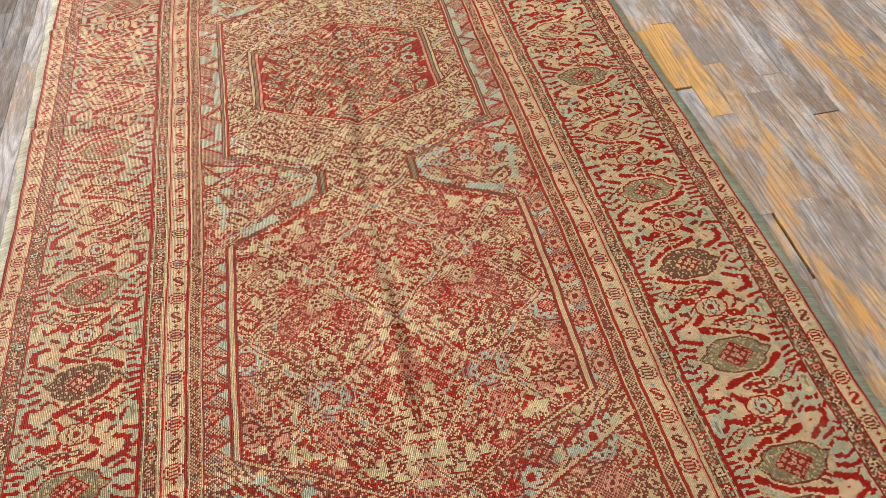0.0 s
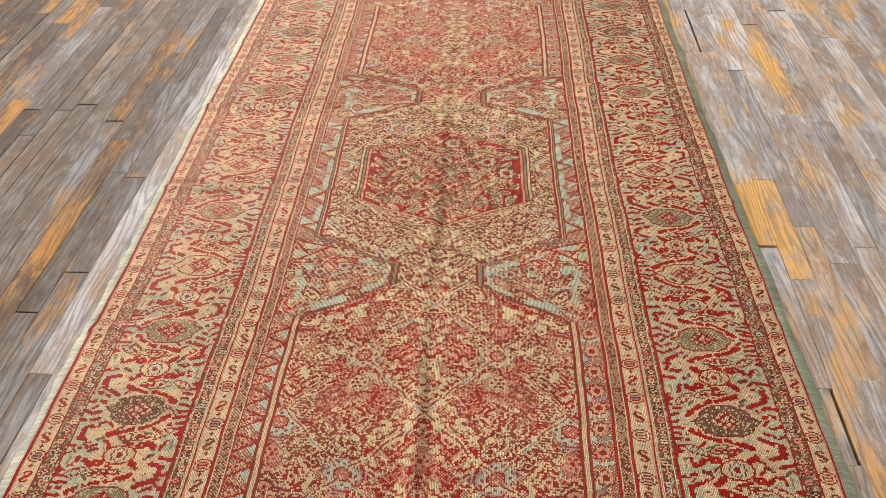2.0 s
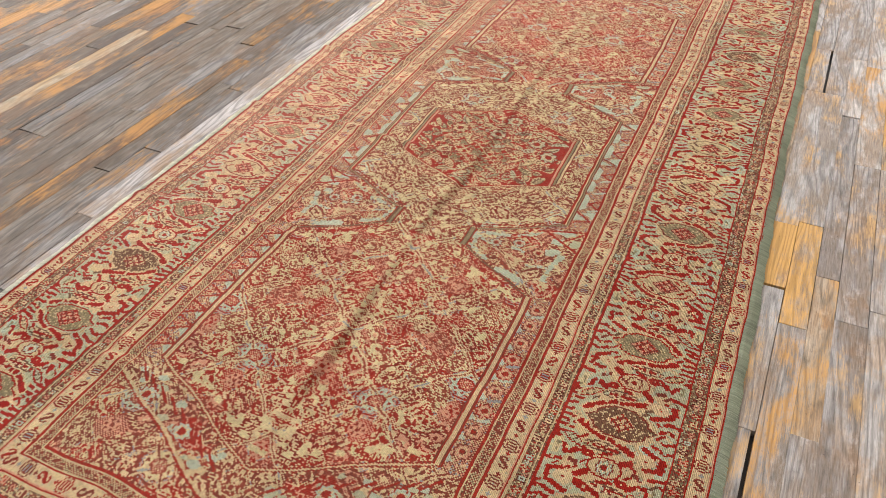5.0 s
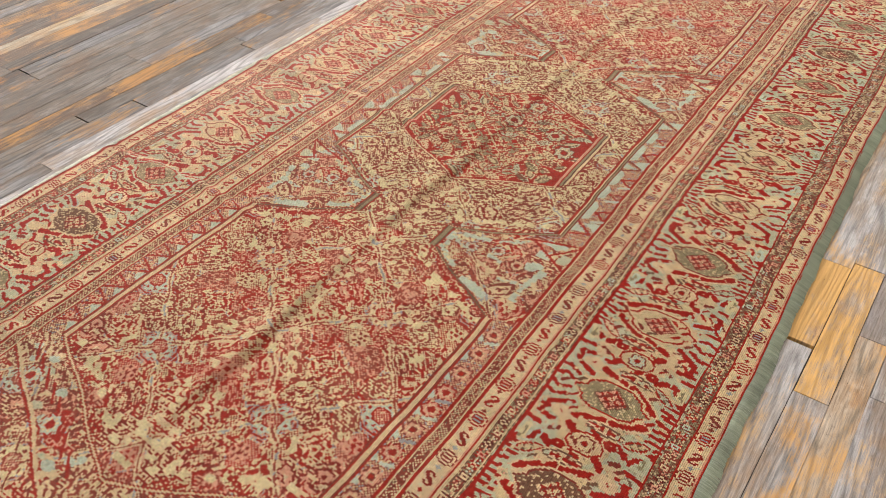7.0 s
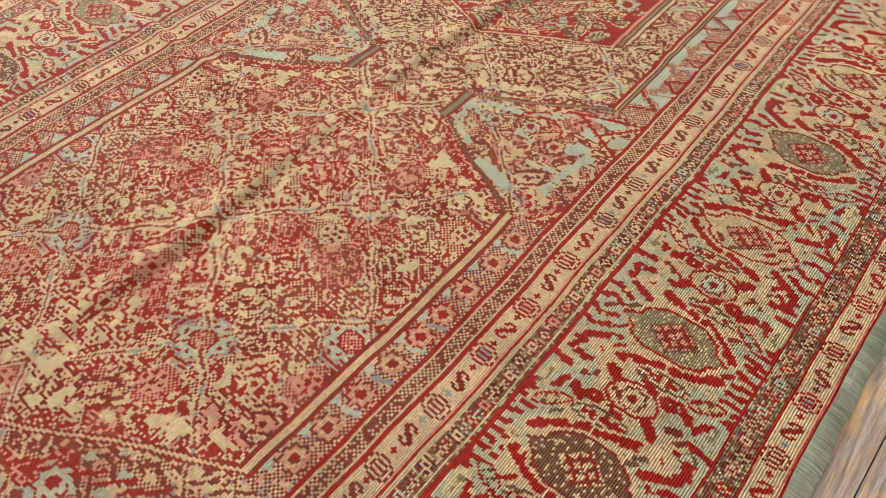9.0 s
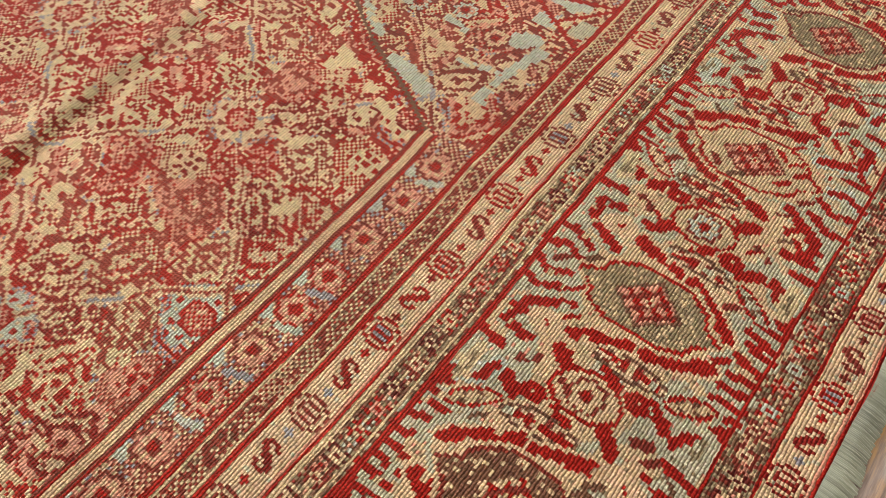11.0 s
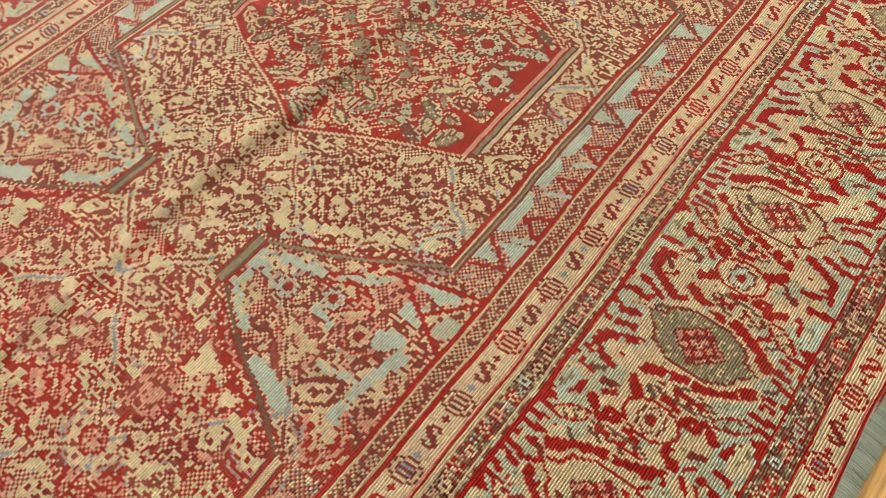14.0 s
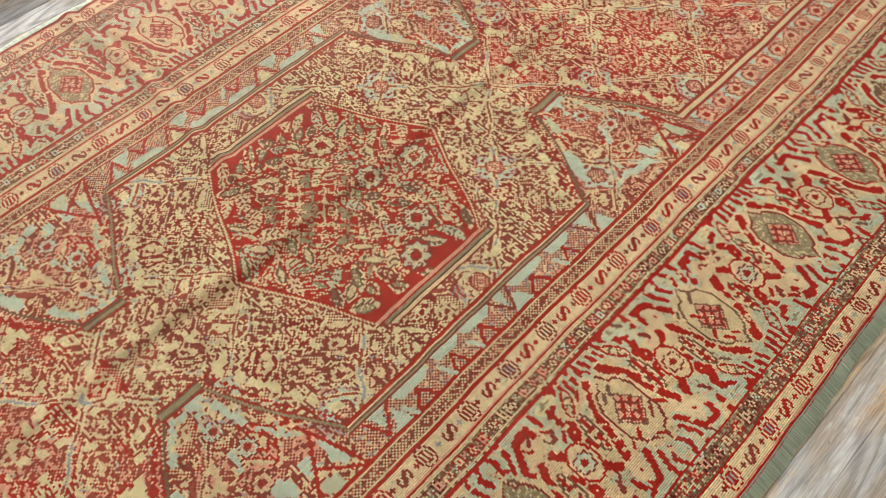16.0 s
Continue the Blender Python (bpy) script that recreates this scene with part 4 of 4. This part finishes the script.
    return rug, ring


def rug_height(x, y):
    """Old fold lines and slight waves; about 0 on the whole."""
    z = 0.0012 * np.sin(x * 5.1 + 1.2 * np.sin(y * 2.3)) * np.sin(y * 3.7 + 0.6) + 0.0006 * np.sin(x * 14 + y * 5)
    line = x + 0.006 + 0.007 * np.sin(y * 6.3) + 0.003 * np.sin(y * 21)
    deep = 0.34 + 0.10 * np.sin(y * 9 + 1.0) + 0.75 * np.exp(-((y + 0.10) / 0.13) ** 2) + 0.6 * np.exp(-((y - 0.47) / 0.16) ** 2) + 0.3 * np.exp(-((y - 1.1) / 0.2) ** 2)
    z += deep * (0.0052 * np.exp(-((line + 0.013) / 0.019) ** 2) - 0.0036 * np.exp(-((line - 0.008) / 0.012) ** 2))
    for at, slope, high in ((0.635, -0.02, 0.0055), (0.175, 0.03, 0.0040), (1.068, 0.02, 0.0050), (1.46, -0.03, 0.0036), (-0.30, 0.02, 0.0035)):
        d = y - at - slope * x - 0.006 * np.sin(x * 9)
        z += high * (0.35 + 0.65 / (1 + np.exp(9 * (x + 0.1)))) * (np.exp(-(d / 0.016) ** 2) - 0.8 * np.exp(-((d - 0.022) / 0.012) ** 2))
    return np.maximum(z, -0.0045)


def edge_drift(x, y):
    """The cloth is not quite straight: its columns of knots wander."""
    slow = 0.0018 * np.sin(y * 5.2 + 1.3 * x + 0.4) + 0.0012 * np.sin(y * 13 + 4 * x)
    # one long side is drawn in beyond its middle
    drawn_in = -0.0085 * np.exp(-((y - 1.13) / 0.40) ** 2) * np.clip((x - 0.1) / 0.5, 0, 1)
    return x + slow + drawn_in + 0.0006 * np.sin(y * 41 + 9 * x) + 0.0003 * np.sin(y * 88 - 21 * x)


def row_drift(x, y):
    return y + 0.0042 * np.sin(x * 13 + 2 * np.sin(y * 4)) + 0.0024 * np.sin(x * 37 - y * 5)


def rug():
    design, ring = rug_design()
    ny, nx = design.ny, design.nx
    vx, vy = np.meshgrid(design.x0 + np.arange(nx + 1) * PX, design.y0 + np.arange(ny + 1) * PY)
    verts = np.stack([edge_drift(vx, vy), row_drift(vx, vy), rug_height(vx, vy)], -1).reshape(-1, 3)
    verts[:, 0] += rng.uniform(-0.17, 0.17, len(verts)) * PX
    verts[:, 1] += rng.uniform(-0.2, 0.2, len(verts)) * PY
    j, i = np.meshgrid(np.arange(ny), np.arange(nx), indexing="ij")
    base = j * (nx + 1) + i
    quads = np.stack([base, base + 1, base + nx + 2, base + nx + 1], -1).reshape(-1, 4)
    table = np.array([DYES[k] for k in DYE_NAMES])
    colour = table[design.c.ravel()]
    shade = rng.normal(1.0, 0.10, len(colour)).clip(0.65, 1.3)[:, None]
    colour = np.clip(colour * shade * rng.normal(1.0, 0.03, colour.shape), 0.005, 0.9)
    colour = np.concatenate([colour, np.ones((len(colour), 1))], 1).astype(np.float32)
    thing = new("rug")
    tagged(thing, "long antique wool rug, red and tan, lying on grey boards", "rug")
    rings = ring.ravel()
    for name, a, b, label in (
            ("field", -9, 0.3445, "tan field with three linked hexagons, the middle one red"),
            ("dotted_band", 0.3445, 0.379, "narrow brownish-pink band of fine dots"),
            ("inner_guard", 0.379, 0.4152, "cream guard band with red S figures and buds"),
            ("inner_stripe", 0.4152, 0.451, "narrow brown floral stripe"),
            ("main_border", 0.451, 0.656, "broad red border with olive palmettes and teal hooks"),
            ("outer_stripe", 0.656, 0.6865, "narrow brown floral stripe edged with red"),
            ("outer_guard", 0.6865, 9, "cream outer guard band with red figures")):
        pick = (rings >= a) & (rings < b)
        used, where = np.unique(quads[pick], return_inverse=True)
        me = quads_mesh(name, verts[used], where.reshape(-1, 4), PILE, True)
        dye = me.attributes.new("dye", "FLOAT_COLOR", "FACE")
        dye.data.foreach_set("color", colour[pick].ravel())
        ob = new(name, me)
        ob.parent = thing
        tagged(ob, label)
    bm = bmesh.new()
    add_box(bm, -RUG_HALF_W + 0.004, RUG_HALF_W - 0.004, RUG_MID - RUG_HALF_L + 0.004, RUG_MID + RUG_HALF_L - 0.004, FLOOR_Z, FLOOR_Z + 0.0022)
    part("backing", bm, BACKING, thing, "plain woven back of the rug")
    # selvages: overcast edge threads that lie out over the boards
    rnd = random.Random(4)
    for sg, wide, mat, label in ((1, 0.022, SELVAGE_GREEN, "frayed green wool selvage"), (-1, 0.021, SELVAGE_PALE, "faded pale green selvage")):
        vs, qs = [], []
        y = RUG_MID - RUG_HALF_L
        while y < RUG_MID + RUG_HALF_L:
            w = rnd.uniform(0.0010, 0.0017)
            x0 = edge_drift(sg * RUG_HALF_W, y) - sg * 0.003
            reach = wide + rnd.uniform(-0.0010, 0.0010) + 0.0016 * math.sin(y * 23) + 0.001 * math.sin(y * 71)
            skew = rnd.uniform(-0.0015, 0.0015)
            n = len(vs)
            edge_z = float(rug_height(np.array(sg * RUG_HALF_W), np.array(y)))
            for u, drop in ((0, edge_z + 0.0008), (0.4, -0.0012), (0.8, -0.0042), (1.0, FLOOR_Z + 0.0012)):
                x, yy = x0 + sg * reach * u, y + skew * u * u
                vs += [(x, yy - w * 0.95, max(drop - 0.0010, FLOOR_Z + 0.0002)), (x, yy, drop + rnd.uniform(0, 0.0006)), (x, yy + w * 0.95, max(drop - 0.0010, FLOOR_Z + 0.0002))]
            for k in range(3):
                for c in range(2):
                    a = n + 3 * k + c
                    q = (a, a + 3, a + 4, a + 1)
                    qs.append(q if sg < 0 else q[::-1])
            y += w
        ob = new("selvage", quads_mesh("selvage", np.array(vs), np.array(qs), mat))
        ob.parent = thing
        tagged(ob, label, kind="stuff")
    return thing


rug()


# ---- floor ----
LEAN = 0.020     # the boards run nearly along y
ROOM_Y = (ROOM[2], ROOM[3])


def board_mesh(bm, u0, u1, y0, y1, rnd, gap=0.0004):
    """One board with eased top edges; u runs across the boards."""
    e, zt, zb = rnd.uniform(0.0002, 0.0007), FLOOR_Z + rnd.uniform(-0.0009, 0.0), FLOOR_Z - 0.02
    rows = []
    for inset, z in ((0.0, zb), (0.0, zt - e), (e, zt)):
        a, b, c, d = u0 + gap + inset, u1 - gap - inset, y0 + gap * 0.8 + inset, y1 - gap * 0.8 - inset
        rows.append([bm.verts.new((x + LEAN * y, y, z)) for x, y in ((a, c), (b, c), (b, d), (a, d))])
    for low, high in zip(rows, rows[1:]):
        for k in range(4):
            bm.faces.new((low[k], low[(k + 1) % 4], high[(k + 1) % 4], high[k]))
    bm.faces.new(rows[-1])


def floor():
    rnd = random.Random(12)
    bm = bmesh.new()
    add_box(bm, ROOM[0], ROOM[1], ROOM[2], ROOM[3], FLOOR_Z - 0.09, FLOOR_Z - 0.016)
    base = part("floor", bm, GAP, None)
    tagged(base, "worn grey strip floor with remains of orange varnish", "floor", kind="structure")
    # rows of boards: across-edges on both sides of the rug, then further ones of mixed width
    right = [0.7270, 0.7815, 0.8380, 0.8860, 0.9500, 1.0050]
    while right[-1] < ROOM[1] - 0.2:
        right.append(right[-1] + rnd.choice((0.050, 0.056, 0.060, 0.064)))
    left = [-0.7150, -0.7640, -0.8130, -0.8720, -0.9250, -0.9820, -1.0360]
    while left[-1] > ROOM[0] + 0.2:
        left.append(left[-1] - rnd.choice((0.050, 0.055, 0.060, 0.063)))
    PALE_ROW = round(min(left, key=lambda u: abs(u + 1.39)), 4)
    middle = list(np.linspace(left[0], right[0], 26))
    # boards that can be told apart: row's inner edge, then (end, look) from the near side on
    known = {
        0.7270: ((0.46, "pale"), (0.70, "orange"), (1.42, "pale"), (2.3, "grey")),
        0.7815: ((0.345, "worn"), (0.72, "orange"), (1.42, "pale"), (2.2, "grey")),
        0.8380: ((0.062, "grey"), (0.53, "tan"), (1.30, "grey"), (1.70, "worn"), (2.5, "grey")),
        0.8860: ((0.40, "grey"), (1.04, "grey"), (1.66, "worn"), (2.4, "grey")),
        0.9500: ((0.458, "pale"), (1.04, "grey"), (1.62, "orange"), (2.02, "pale"), (2.6, "grey")),
        1.0050: ((0.30, "tan"), (1.00, "grey"), (1.55, "worn"), (2.3, "grey")),
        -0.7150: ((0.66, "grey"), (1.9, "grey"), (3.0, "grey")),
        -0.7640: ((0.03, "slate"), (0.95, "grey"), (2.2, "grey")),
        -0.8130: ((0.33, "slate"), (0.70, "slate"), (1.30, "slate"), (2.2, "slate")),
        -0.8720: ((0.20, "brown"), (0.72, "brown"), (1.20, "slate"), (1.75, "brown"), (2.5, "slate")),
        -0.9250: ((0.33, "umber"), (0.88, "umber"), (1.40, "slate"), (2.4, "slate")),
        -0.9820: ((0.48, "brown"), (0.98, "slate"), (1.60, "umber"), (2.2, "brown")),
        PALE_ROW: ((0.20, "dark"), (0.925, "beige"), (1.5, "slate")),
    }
    # board looks are mostly darker west of the rug than east of it
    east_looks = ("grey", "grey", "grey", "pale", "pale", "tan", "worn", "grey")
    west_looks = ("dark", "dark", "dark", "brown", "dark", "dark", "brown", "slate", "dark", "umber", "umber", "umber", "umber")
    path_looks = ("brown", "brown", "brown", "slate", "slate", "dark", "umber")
    loose = {k: bmesh.new() for k in BOARDS}
    mixer = random.Random(77)

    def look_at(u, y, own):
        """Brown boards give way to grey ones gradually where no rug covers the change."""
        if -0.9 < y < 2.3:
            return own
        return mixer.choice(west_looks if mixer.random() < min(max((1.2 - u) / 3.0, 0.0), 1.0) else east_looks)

    OPEN_SEAMS = ((-0.13, 0.04), (1.42, 1.735))
    count = 0
    for edges in (right, left, middle):
        for a, b in zip(edges, edges[1:]):
            a_key = round(a, 4)
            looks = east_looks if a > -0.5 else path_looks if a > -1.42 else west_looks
            u0, u1 = min(a, b), max(a, b)
            y, spans = ROOM_Y[0] + 0.01, []
            if edges is not middle and a_key in known:
                start = known[a_key][0][0] - rnd.uniform(0.7, 1.1)
                while y < start - 0.3:
                    e = min(y + rnd.uniform(0.5, 1.2), start)
                    spans.append((y, e, look_at(a, e, rnd.choice(looks))))
                    y = e
                for e, look_name in known[a_key]:
                    spans.append((y, e, look_name))
                    y = e
            while y < ROOM_Y[1] - 0.02:
                e = min(y + rnd.uniform(0.35, 1.15), ROOM_Y[1] - 0.01)
                if ROOM_Y[1] - e < 0.3:
                    e = ROOM_Y[1] - 0.01
                spans.append((y, e, look_at(a, y, rnd.choice(looks))))
                y = e
            if a_key == 0.7270:
                # two long open seams beside this row
                cut = []
                for y0, y1, look_name in spans:
                    marks = sorted({y0, y1, *(v for seam in OPEN_SEAMS for v in seam if y0 + 0.02 < v < y1 - 0.02)})
                    cut += [(p, q, look_name) for p, q in zip(marks, marks[1:])]
                spans = cut
            for y0, y1, look_name in spans:
                u1 = max(a, b)
                if a_key == 0.7270 and any(lo - 0.03 < y0 and y1 < hi + 0.03 for lo, hi in OPEN_SEAMS):
                    u1 -= 0.0075
                near = edges is not middle and -0.75 < y1 and y0 < 2.6 and -2.05 < u0 < 1.45
                if not near or count >= 298:
                    board_mesh(loose[look_name], u0, u1, y0, y1, rnd)
                    continue
                bm = bmesh.new()
                # some boards have shrunk short of the next
                short = rnd.choice((0, 0, 0, 0, 0, 0, 0.003, 0.007))
                board_mesh(bm, u0, u1, y0, y1 - short, rnd, rnd.choice((0.0001, 0.0001, 0.0002, 0.0003, 0.0011)))
                part("floor_board", bm, BOARDS[look_name], base)
                count += 1
    for look_name, bm in loose.items():
        tagged(part("floor_boards_" + look_name, bm, BOARDS[look_name], base), kind="stuff")


floor()
